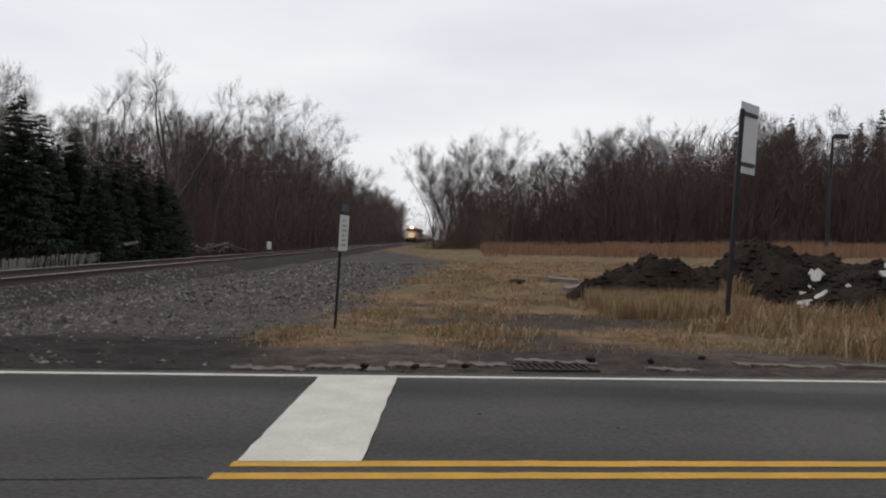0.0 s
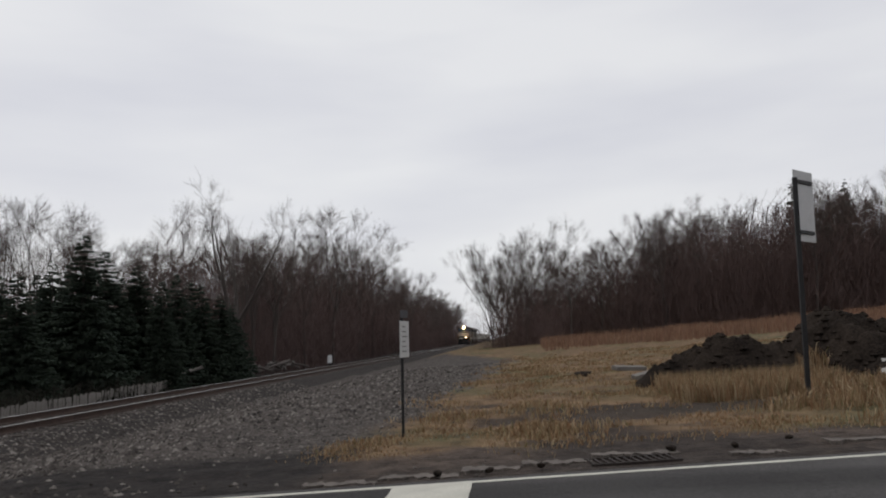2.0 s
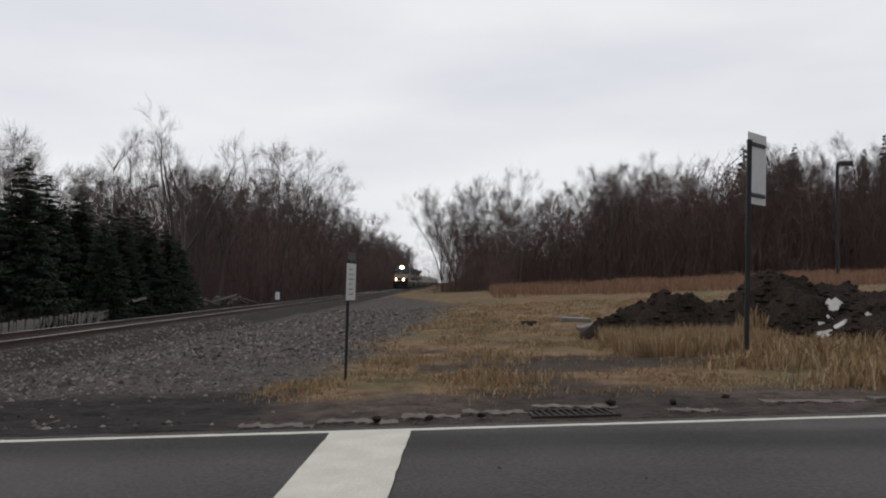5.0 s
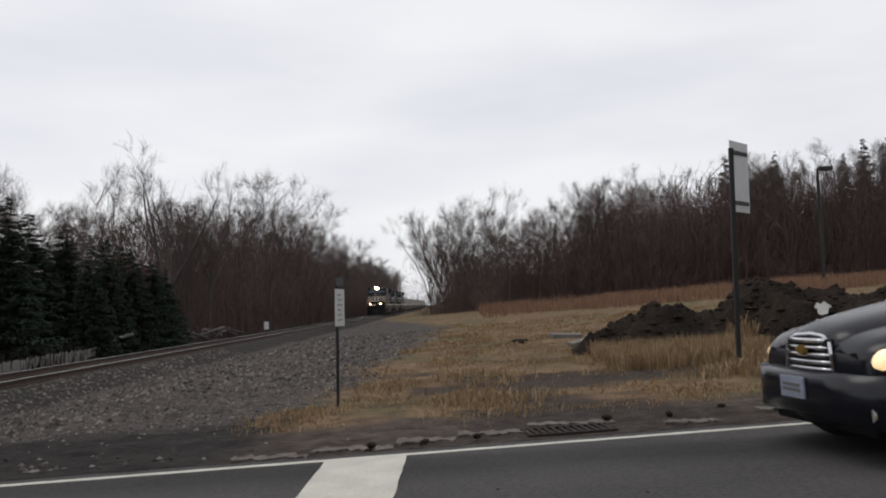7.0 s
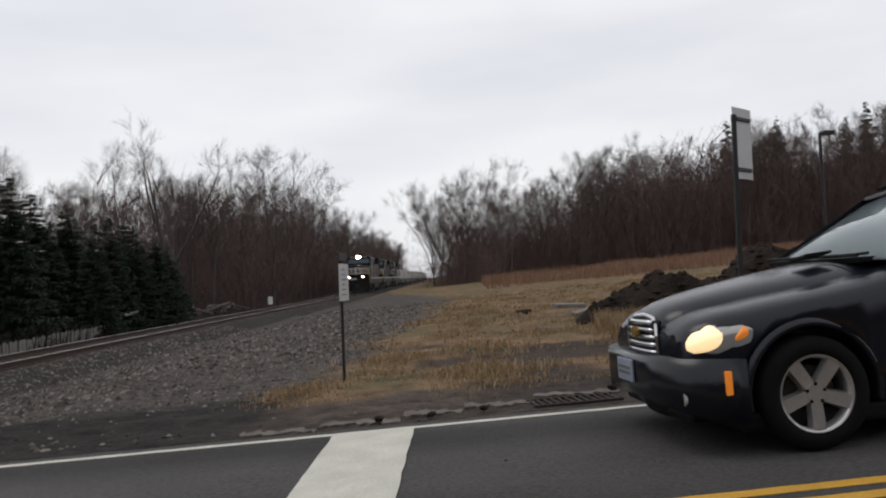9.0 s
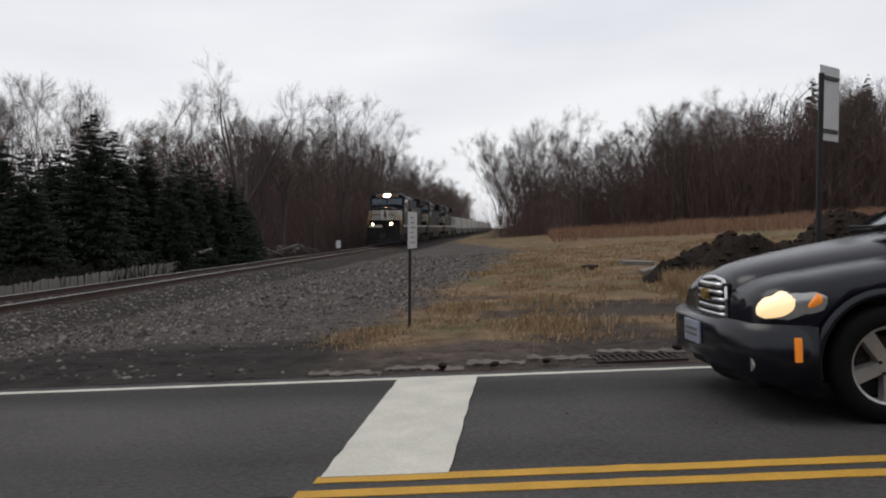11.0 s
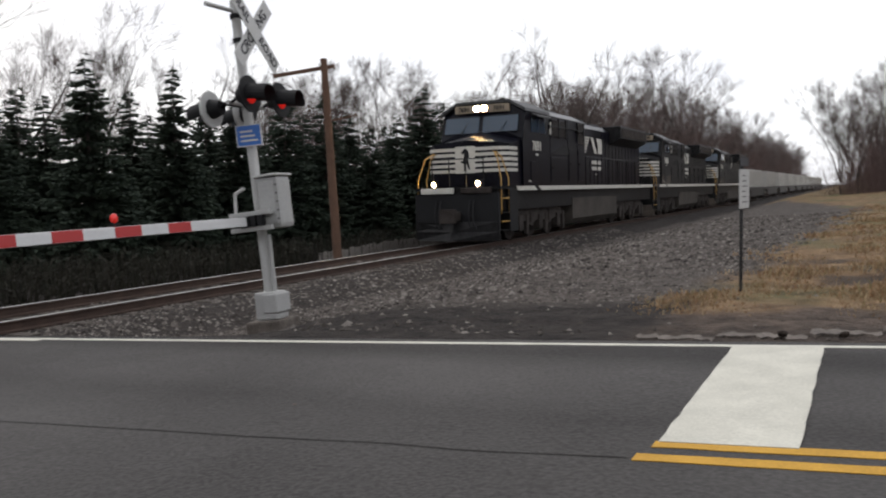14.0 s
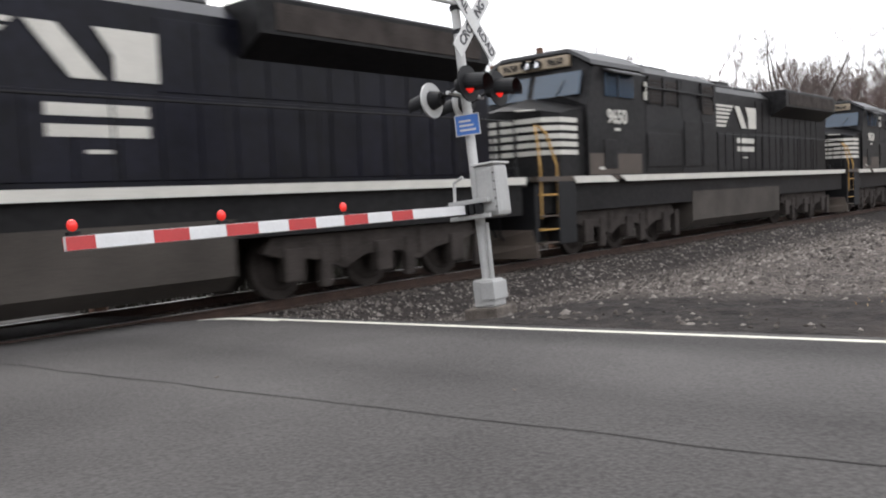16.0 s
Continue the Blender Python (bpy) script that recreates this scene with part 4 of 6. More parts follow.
    roof = prism([(-1.60, 4.00), (-1.56, 4.14), (-0.97, 4.53), (0.97, 4.53), (1.56, 4.14), (1.60, 4.00), (1.545, 4.03), (0.95, 4.43), (-0.95, 4.43), (-1.545, 4.03)], 2.85, 5.25, "y")
    part("cab_roof", roof, LOCO_ROOF, loco, "pale sooty cab roof")
    for x0, x1 in ((-1.36, -0.08), (0.08, 1.36)):
        w = loft([[(x0, 2.70, 3.30), (x1, 2.70, 3.30), (x1, 2.86, 3.86), (x0, 2.86, 3.86)], [(x0, 2.62, 3.30), (x1, 2.62, 3.30), (x1, 2.81, 3.86), (x0, 2.81, 3.86)]])
        win = part("windshield", w, CAB_GLASS, cab_ob, "blue-tinted windshield pane")
        part("wiper", tube([((x0 + x1) / 2, 2.60, 3.28), ((x0 + x1) / 2 + 0.25, 2.70, 3.66)], 0.012, 5), BLACK_PAINT, win)
    nb = part("number_board", box(-1.02, 1.02, 2.80, 2.94, 4.03, 4.36, 0.03), LOCO_CREAM, loco, "cream number board panel")
    for x in (-0.66, 0.66):
        me = lettering(number, 0.22, BLACK_PAINT)
        t = new("number", me)
        t.parent, t.matrix_basis = nb, pose(x, 2.39, 4.19, 90, 0, 0)
    for x in (-0.14, 0.14):
        hl = bmesh.new()
        add_tube(hl, (x, 2.775, 4.20), (x, 2.80, 4.20), 0.12, 0.12, 16)
        lamp_ring = bmesh.new()
        add_tube(lamp_ring, (x, 2.65, 4.20), (x, 2.81, 4.20), 0.13, 0.13, 18, False)
        part("lamp_ring", lamp_ring, BLACK_PAINT, nb, "dark headlight rim")
        part("headlight", hl, HEADLIGHT if lead else CHROME, nb, "lit warm headlight" if lead else "unlit headlight")
    for x in (-1.00, 0.62):
        dl = bmesh.new()
        add_tube(dl, (x, 0.57, 1.68), (x, 0.60, 1.68), 0.065, 0.065, 16)
        lamp_ob = part("ditch_light", dl, WARM_LAMP if lead else CHROME, loco, "lit ditch light" if lead else "unlit ditch light")
        part("lamp_bracket", box(x - 0.12, x + 0.12, 0.60, 0.72, 1.50, 1.80, 0.02), BLACK_PAINT, lamp_ob)
    # cab side windows, numbers and door
    for s in (-1, 1):
        for y0, y1 in ((3.45, 3.95), (4.05, 4.75)):
            a, b = sorted((s * 1.545, s * 1.575))
            part("side_window", box(a, b, y0, y1, 3.28, 3.84, 0.02), CAB_GLASS, cab_ob, "sliding cab side window")
        a, b = sorted((s * 1.56, s * 1.80))
        part("sunshade", loft([[(s * 1.56, 3.4, 3.90), (s * 1.56, 4.85, 3.90), (s * 1.56, 4.85, 3.96), (s * 1.56, 3.4, 3.96)], [(s * 1.82, 3.4, 3.80), (s * 1.82, 4.85, 3.80), (s * 1.82, 4.85, 3.84), (s * 1.82, 3.4, 3.84)]]), LOCO_ROOF, cab_ob)
        t = new("number", lettering(number, 0.46, LOCO_WHITE, 0.012))
        t.parent, t.matrix_basis = cab_ob, pose(s * 1.55, 3.62, 2.84, 90, 0, 90 * s)
        part("number_bar", box(*sorted((s * 1.541, s * 1.552)), 3.85, 4.10, 2.55, 2.61), LOCO_WHITE, cab_ob)
        part("data_bar", box(*sorted((s * 1.541, s * 1.552)), 3.15, 3.42, 1.70, 1.76), LOCO_WHITE, cab_ob)
        part("hatch", box(*sorted((s * 1.541, s * 1.56)), 3.35, 3.95, 1.72, 2.35, 0.01), body, cab_ob)
    # equipment cabinet behind the cab, hood, radiator
    cabinet = loft([[(-1.50, y, 1.58), (1.50, y, 1.58), (1.50, y, 4.02), (0.95, y, 4.38), (-0.95, y, 4.38), (-1.50, y, 4.02)] for y in (5.15, 9.4)])
    cabinet_ob = part("equipment_cabinet", cabinet, body, loco)
    part("filter_grille", box(1.50, 1.53, 5.6, 6.2, 3.25, 3.85, 0.01), LOCO_UNDER, cabinet_ob, "dark louvred grille")
    part("filter_grille", box(1.50, 1.53, 6.4, 7.0, 3.25, 3.85, 0.01), LOCO_UNDER, cabinet_ob, "dark louvred grille")
    part("filter_grille", box(1.50, 1.53, 8.5, 9.2, 3.1, 3.9, 0.01), LOCO_UNDER, cabinet_ob, "dark louvred grille")
    part("exhaust_pipe", tube([(1.53, 5.35, 3.3), (1.53, 5.35, 3.75)], 0.05, 8), LOCO_WHITE, cabinet_ob, "pale vertical pipe")
    for y in (5.9, 6.7):
        part("data_bar", box(1.502, 1.512, y, y + 0.16, 1.98, 2.04), LOCO_WHITE, cabinet_ob)
    part("conduit", tube([(1.56, 5.2, 3.62), (1.56, 7.6, 3.62), (1.56, 9.0, 3.60)], 0.025, 6), LOCO_DUST, cabinet_ob, "pipe along the cabinet side")
    for y in (5.3, 6.3, 7.1, 8.2, 9.0):
        part("pipe_clip", box(1.50, 1.57, y, y + 0.05, 3.50, 3.64), LOCO_DUST, cabinet_ob)
    for y0, y1, z0, z1 in ((5.45, 7.2, 1.75, 2.55), (7.4, 8.35, 1.75, 2.9), (8.5, 9.3, 1.75, 2.9)):
        part("access_door", box(1.50, 1.522, y0, y1, z0, z1, 0.01), body, cabinet_ob, "shut access door")
        part("latch", box(1.522, 1.54, y0 + 0.08, y0 + 0.2, (z0 + z1) / 2, (z0 + z1) / 2 + 0.05), LOCO_UNDER, cabinet_ob)
    for y in (5.6, 6.4, 8.5):
        for k in range(6):
            part("louvre", box(1.53, 1.545, y + 0.03, y + 0.57, 3.30 + 0.09 * k, 3.33 + 0.09 * k), LOCO_DUST, cabinet_ob)
        for y2 in (y - 0.10, y + 0.64):
            part("grille_post", box(1.50, 1.55, y2, y2 + 0.06, 3.2, 3.95), LOCO_DUST, cabinet_ob, "grey grille post")
    for y in (5.4, 7.3, 8.4):
        part("panel_seam", box(1.500, 1.508, y, y + 0.02, 1.6, 4.0), BLACK_PAINT, cabinet_ob)
    part("roof_cover", box(-0.9, 0.9, 5.4, 7.7, 4.37, 4.46, 0.02), LOCO_ROOF, cabinet_ob)
    # a thin black triangle laid flat on the cabinet side
    gore = prism([(5.5, 2.66), (8.2, 2.66), (6.9, 3.02)], 1.502, 1.509, "x")
    part("roof_shade_panel", gore, BLACK_PAINT, cabinet_ob, "flat black triangle on the cabinet side")
    hood = loft([[(-0.92, y, 1.58), (0.92, y, 1.58), (0.92, y, 3.95), (0.62, y, 4.24), (-0.62, y, 4.24), (-0.92, y, 3.95)] for y in (9.4, 21.2)])
    hood_ob = part("long_hood", hood, body, loco)
    for k in range(18):
        y = 9.5 + 0.62 * k
        part("hood_door", box(0.92, 0.945, y, y + 0.56, 1.66, 2.75, 0.012), body, hood_ob)
        if k > 6:
            part("hood_door", box(0.92, 0.94, y, y + 0.56, 2.80, 3.80, 0.012), body, hood_ob)
    for k in range(3):
        part("roof_hatch", box(-0.5, 0.5, 9.6 + 1.9 * k, 11.2 + 1.9 * k, 4.29, 4.40, 0.03), LOCO_ROOF, hood_ob)
    part("exhaust_stack", box(-0.3, 0.3, 12.2, 13.2, 4.38, 4.58, 0.03), BLACK_PAINT, hood_ob)
    rad = loft([[(-0.95, y, 3.35), (0.95, y, 3.35), (1.48, y, 3.66), (1.48, y, 4.28), (-1.48, y, 4.28), (-1.48, y, 3.66)] for y in (15.2, 20.6)])
    rad_ob = part("radiator_wing", rad, LOCO_DUST, loco, "wide overhanging radiator wing")
    part("radiator_top", box(-1.45, 1.45, 15.3, 20.5, 4.28, 4.34, 0.02), LOCO_ROOF, rad_ob)
    part("radiator_screen", box(1.475, 1.50, 15.5, 20.3, 3.72, 4.20, 0.01), LOCO_UNDER, rad_ob)
    # emblem on the hood: plain bars and blocks
    for k in range(6):
        z = 3.56 - 0.118 * k
        part("logo_bar", prism([(10.40 + 0.03 * k, z), (11.95 - 0.11 * k, z), (11.89 - 0.11 * k, z - 0.07), (10.42 + 0.03 * k, z - 0.07)], 0.946, 0.956, "x"), LOCO_WHITE, hood_ob, "white emblem bar")
    part("logo_block", prism([(12.06, 3.56), (12.46, 3.56), (13.05, 2.90), (12.62, 2.90)], 0.946, 0.956, "x"), LOCO_WHITE, hood_ob, "white emblem block")
    part("logo_block", prism([(12.95, 3.56), (13.84, 3.56), (13.84, 2.90), (13.20, 2.90), (13.20, 3.20)], 0.946, 0.956, "x"), LOCO_WHITE, hood_ob, "white emblem block")
    for z in (2.45, 2.20):
        part("name_bar", box(0.946, 0.956, 12.25, 13.65, z, z + 0.15), LOCO_WHITE, hood_ob, "pale bar of lettering")
    part("name_bar", box(0.946, 0.956, 12.75, 13.10, 2.0, 2.05), LOCO_WHITE, hood_ob)
    # handrails
    for s in (-1, 1):
        hr = tube([(s * 1.5, 9.5, 2.62), (s * 1.5, 21.3, 2.62)], 0.018, 6)
        part("handrail", hr, BLACK_PAINT if s < 0 else LOCO_DUST, loco)
        for k in range(8):
            part("handrail_post", tube([(s * 1.5, 9.5 + 1.68 * k, 1.56), (s * 1.5, 9.5 + 1.68 * k, 2.62)], 0.016, 5), LOCO_DUST, loco)
        for off in (0.0, 0.62):
            part("corner_handrail", tube([(s * 1.50, 0.45 + off, 0.95), (s * 1.50, 0.45 + off, 1.80), (s * 1.30, 0.62 + off * 0.6, 2.45), (s * 1.1, 0.85 + off * 0.2, 2.62)], 0.024, 6), LOCO_YELLOW, loco, "ochre corner handrail")
    for x in (-0.95, -0.32, 0.28, 0.9):
        part("front_rail_post", tube([(x, 0.42, 1.56), (x, 0.42, 2.42)], 0.022, 6), BLACK_PAINT, loco)
    part("front_rail", tube([(-1.0, 0.42, 2.42), (0.95, 0.42, 2.42)], 0.018, 6), BLACK_PAINT, loco)
    # steps
    for s in (-1, 1):
        for k in range(4):
            a, b = sorted((s * 1.12, s * 1.54))
            part("step", box(a, b, 0.42, 1.02, 0.40 + 0.29 * k, 0.43 + 0.29 * k), LOCO_YELLOW if k in (1, 3) else dust, loco)
        a, b = sorted((s * 1.10, s * 1.13))
        part("step_well", box(a, b, 0.38, 1.1, 0.38, 1.5), BLACK_PAINT, loco)
        part("step_side", box(*sorted((s * 1.2, s * 1.54)), 1.05, 1.75, 0.36, 1.5, 0.02), BLACK_PAINT, loco)
    # fuel tank
    tank = prism([(-1.42, 0.52), (-1.18, 0.30), (1.18, 0.30), (1.42, 0.52), (1.42, 1.20), (-1.42, 1.20)], 7.9, 14.6, "y")
    part("fuel_tank", tank, TANK_PAINT, loco, "dusty grey-brown fuel tank")
    part("air_reservoir", tube([(1.2, 7.0, 1.22), (1.2, 7.9, 1.22)], 0.16, 10), LOCO_UNDER, loco)
    # trucks
    for yc in (4.6, 17.7):
        for s in (-1, 1):
            fr = prism([(yc - 2.5, 0.78), (yc - 2.35, 1.02), (yc + 2.35, 1.02), (yc + 2.5, 0.78), (yc + 2.2, 0.70), (yc + 1.35, 0.60), (yc + 0.9, 0.42), (yc + 0.4, 0.62), (yc - 0.4, 0.62), (yc - 0.9, 0.42), (yc - 1.35, 0.60), (yc - 2.2, 0.70)], *sorted((s * 1.08, s * 1.24)), "x")
            truck = part("truck_frame", fr, LOCO_UNDER, loco, "dusty cast truck side frame")
            for k in (-1, 0, 1):
                y = yc + 1.95 * k
                part("journal_box", box(*sorted((s * 1.06, s * 1.30)), y - 0.19, y + 0.19, 0.30, 0.82, 0.03), LOCO_UNDER, truck)
                part("brake_hanger", box(*sorted((s * 1.14, s * 1.27)), y + 0.55, y + 0.78, 0.16, 0.86, 0.02), LOCO_UNDER, truck)
                wl_bm = bmesh.new()
                add_tube(wl_bm, (s * 0.70, y, 0.53), (s * 0.84, y, 0.53), 0.53, 0.53, 24)
                add_tube(wl_bm, (s * 0.84, y, 0.53), (s * 0.87, y, 0.53), 0.40, 0.36, 20)
                part("wheel", wl_bm, LOCO_UNDER, loco, "dark steel wheel")
            part("spring", tube([(s * 1.2, yc + 0.95, 0.55), (s * 1.2, yc + 0.95, 0.98)], 0.10, 8), LOCO_UNDER, truck)
            part("spring", tube([(s * 1.2, yc - 0.95, 0.55), (s * 1.2, yc - 0.95, 0.98)], 0.10, 8), LOCO_UNDER, truck)
    part("horn", tube([(0.3, 4.6, 4.56), (0.3, 4.2, 4.64), (0.3, 3.9, 4.64)], 0.06, 8, 0.12), LOCO_UNDER, loco)
    part("antenna_dome", box(-0.9, -0.5, 3.7, 4.3, 4.52, 4.66, 0.05), LOCO_ROOF, loco)
    part("air_conditioner", box(-0.4, 0.4, 4.3, 5.1, 4.52, 4.68, 0.03), LOCO_ROOF, loco)
    # the deck stands 1.8 m over the rails and the cab roof 4.8 m
    for ob in loco.children_recursive:
        if ob.data and "number" in ob.name and "board" not in ob.name and "bar" not in ob.name:
            ob.matrix_basis.translation.z = tall(ob.matrix_basis.translation.z)
        elif ob.data:
            for v in ob.data.vertices:
                if v.co.z > 1.55:
                    v.co.y = tall(v.co.y, CAB_MAP)
                v.co.z = tall(v.co.z)
    return loco


def well_car():
    car = empty("well_car", Matrix(), "dark low freight car carrying one container", "freight car", "freight cars of the train")
    part("side_sill", prism([(0.5, 1.1), (2.6, 1.1), (3.0, 0.45), (15.0, 0.45), (15.4, 1.1), (17.5, 1.1), (17.5, 1.35), (15.2, 1.42), (2.8, 1.42), (0.5, 1.35)], 1.25, 1.40, "x"), WELL_PAINT, car)
    part("side_sill", prism([(0.5, 1.1), (2.6, 1.1), (3.0, 0.45), (15.0, 0.45), (15.4, 1.1), (17.5, 1.1), (17.5, 1.35), (15.2, 1.42), (2.8, 1.42), (0.5, 1.35)], -1.40, -1.25, "x"), WELL_PAINT, car)
    part("end_deck", box(-1.3, 1.3, 0.4, 2.7, 1.0, 1.3, 0.03), WELL_PAINT, car)
    part("end_deck", box(-1.3, 1.3, 15.3, 17.6, 1.0, 1.3, 0.03), WELL_PAINT, car)
    part("well_floor", box(-1.25, 1.25, 2.8, 15.2, 0.45, 0.55), WELL_PAINT, car)
    for yc in (1.3, 16.7):
        for s in (-1, 1):
            part("truck_side", prism([(yc - 1.2, 0.45), (yc - 1.1, 0.7), (yc, 0.55), (yc + 1.1, 0.7), (yc + 1.2, 0.45), (yc, 0.25)], *sorted((s * 0.95, s * 1.1)), "x"), LOCO_UNDER, car)
            for k in (-0.85, 0.85):
                wl_bm = bmesh.new()
                add_tube(wl_bm, (s * 0.70, yc + k, 0.45), (s * 0.84, yc + k, 0.45), 0.45, 0.45, 18)
                part("wheel", wl_bm, LOCO_UNDER, car)
    return car


def container():
    c = empty("container", Matrix(), "off-white ribbed shipping container on the train", "container", "containers of the train")
    body = box(-1.22, 1.22, 2.9, 15.1, 0.56, 3.35)
    part("body", body, CONTAINER_WHITE, c)
    for k in range(24):
        y = 3.15 + 0.5 * k
        part("rib", box(1.22, 1.245, y, y + 0.18, 0.7, 3.25), CONTAINER_WHITE, c)
    for y in (2.88, 15.0):
        part("corner_post", box(1.15, 1.255, y, y + 0.12, 0.55, 3.37), CONTAINER_WHITE, c)
    return c


LEAD = locomotive("lead_locomotive", "7691", "black diesel locomotive with white nose stripes and lit headlights", LOCO_BLACK, LOCO_DUST)
SECOND = locomotive("second_locomotive", "9650", "dusty black diesel locomotive with white nose stripes", LOCO_DUST, LOCO_BROWN, False)
THIRD = copy_thing(SECOND, Matrix())
THIRD.name = "third_locomotive"
TRAIN = [(LEAD, 0.0), (SECOND, 21.7), (THIRD, 43.5)]
WELLS = [well_car()]
BOXES = [container()]
for k in range(10):
    WELLS.append(copy_thing(WELLS[0], Matrix()))
    BOXES.append(copy_thing(BOXES[0], Matrix()))
for k in range(11):
    TRAIN.append((WELLS[k], 66.0 + 17.8 * k))
    TRAIN.append((BOXES[k], 66.0 + 17.8 * k))


# ---------------- the parked-up car: a small retro wagon ----------------
CAR_LENGTH, CAR_HALF = 4.48, 0.875


def retro_wagon():
    """Local axes: nose at the origin, body towards +x, far side towards +y."""
    car = empty("retro_wagon", Matrix(), "blue-black retro-styled small wagon with lit headlamps", "car")
    # length stations: x, half width at the waist, sill z, waist z, shoulder half width, top z, top half width
    st = [(0.10, 0.60, 0.30, 0.60, 0.56, 0.70, 0.44), (0.16, 0.68, 0.28, 0.655, 0.635, 0.77, 0.50), (0.26, 0.745, 0.26, 0.70, 0.695, 0.82, 0.54), (0.45, 0.80, 0.24, 0.745, 0.745, 0.86, 0.58),
          (0.75, 0.845, 0.22, 0.81, 0.775, 0.91, 0.60), (1.15, 0.86, 0.22, 0.86, 0.79, 0.97, 0.62), (1.55, 0.862, 0.22, 0.92, 0.795, 1.06, 0.64),
          (1.75, 0.865, 0.22, 0.98, 0.80, 1.12, 0.65), (2.6, 0.865, 0.22, 1.02, 0.80, 1.17, 0.66), (3.6, 0.865, 0.24, 1.02, 0.80, 1.17, 0.66), (4.30, 0.84, 0.28, 0.98, 0.78, 1.15, 0.64), (4.46, 0.78, 0.36, 0.90, 0.72, 1.05, 0.60)]
    sections = []
    for x, hw, z0, zw, hs, zt, ht in st:
        half = [(hw * 0.86, z0), (hw * 0.99, z0 + 0.10), (hw, (z0 + zw) / 2), (hw * 0.985, zw), (hs, zw + (zt - zw) * 0.55), (ht, zt - 0.015), (ht * 0.5, zt)]
        sections.append([(x, -y, z) for y, z in half] + [(x, y, z) for y, z in half[::-1]])
    body = loft(sections)
    bmesh.ops.subdivide_edges(body, edges=body.edges[:], cuts=1, smooth=0.6, use_grid_fill=True)
    body_ob = part("body", body, CAR_PAINT, car, "glossy blue-black body", True)
    # wheel openings cut through the body
    cutters = []
    for x in (0.79, 3.42):
        for s in (-1, 1):
            cut = bmesh.new()
            add_tube(cut, (x, s * 0.60, 0.335), (x, s * 1.2, 0.335), 0.385, 0.385, 40)
            bmesh.ops.recalc_face_normals(cut, faces=cut.faces)
            tool = new("cutter", mesh_of(cut, "cutter", CAR_TRIM))
            mod = body_ob.modifiers.new("opening", "BOOLEAN")
            mod.operation, mod.object, mod.solver = "DIFFERENCE", tool, "EXACT"
            cutters.append(tool)
    bpy.context.view_layer.update()
    cut_mesh = bpy.data.meshes.new_from_object(body_ob.evaluated_get(bpy.context.evaluated_depsgraph_get()))
    body_ob.modifiers.clear()
    body_ob.data = cut_mesh
    for tool in cutters:
        bpy.data.objects.remove(tool)
    for x in (0.79, 3.42):
        for s in (-1, 1):
            lip = bmesh.new()
            ring = []
            for k in range(25):
                a = math.pi * (-0.06 + 1.12 * k / 24)
                ring.append([lip.verts.new((x + r * math.cos(a), s * y, 0.335 + r * math.sin(a))) for r, y in ((0.383, 0.78), (0.383, 0.860), (0.390, 0.868), (0.41, 0.866), (0.43, 0.845))])
            for p, q in zip(ring, ring[1:]):
                for j in range(4):
                    lip.faces.new((p[j], q[j], q[j + 1], p[j + 1]))
            bmesh.ops.recalc_face_normals(lip, faces=lip.faces)
            part("arch_lip", lip, CAR_PAINT, body_ob, "flared wheel arch", True)
    # the bonnet stands proud between the wings
    curve = ((0.105, 0.27, 0.55, 0.765), (0.125, 0.325, 0.55, 0.81), (0.17, 0.375, 0.55, 0.85), (0.25, 0.420, 0.56, 0.885), (0.38, 0.465, 0.58, 0.920), (0.55, 0.51, 0.60, 0.953), (0.75, 0.55, 0.63, 0.987),
             (0.95, 0.59, 0.67, 1.017), (1.15, 0.63, 0.70, 1.045), (1.35, 0.66, 0.74, 1.074), (1.62, 0.69, 0.80, 1.11))
    rings = []
    for x, hw, zb, zt in curve:
        ring = []
        for k in range(17):
            a = math.pi * k / 16
            c, q = math.cos(a), math.sin(a)
            ring.append((x, -hw * math.copysign(abs(c) ** 0.62, c), zb + (zt - zb) * q ** 0.62))
        rings.append(ring)
    part("bonnet", loft(rings), CAR_PAINT, car, "rounded blue-black bonnet", True)
    # bonnet vents
    part("bonnet_vent", box(1.12, 1.30, -0.50, -0.28, 1.030, 1.046, 0.004, pose(0, 0, 0, -9, -4, 0) @ pose(0.05, 0.0, -0.06)), CAR_TRIM, body_ob)
    # front bumper
    bs = []
    for x, hw, z0, z1 in ((-0.035, 0.36, 0.38, 0.53), (-0.02, 0.46, 0.33, 0.55), (0.02, 0.58, 0.28, 0.56), (0.10, 0.72, 0.24, 0.565), (0.22, 0.82, 0.21, 0.565), (0.39, 0.872, 0.20, 0.56)):
        bs.append([(x, -hw, z0), (x, -hw, (z0 + z1) / 2), (x, -hw * 0.99, z1), (x, 0, z1), (x, hw * 0.99, z1), (x, hw, (z0 + z1) / 2), (x, hw, z0), (x, 0, z0)])
    bump_ob = part("front_bumper", loft(bs), CAR_PAINT, car, "dark front bumper", True)
    part("lower_lip", box(0.14, 0.40, -0.62, 0.62, 0.17, 0.25, 0.035), CAR_TRIM, bump_ob, "pale-scuffed lower lip")
    part("number_plate", box(-0.055, -0.040, -0.15, 0.15, 0.385, 0.53, 0.004), PLATE, bump_ob, "blue and white number plate")
    for z in (0.44, 0.475):
        part("plate_bar", box(-0.060, -0.054, -0.11, 0.11, z - 0.01, z + 0.01), POST_GREY, bump_ob)
    for s in (-1, 1):
        fog = bmesh.new()
        add_tube(fog, (0.20, s * 0.66, 0.33), (0.075, s * 0.655, 0.33), 0.05, 0.045, 14)
        part("fog_lamp", fog, LAMP_CLEAR, bump_ob)
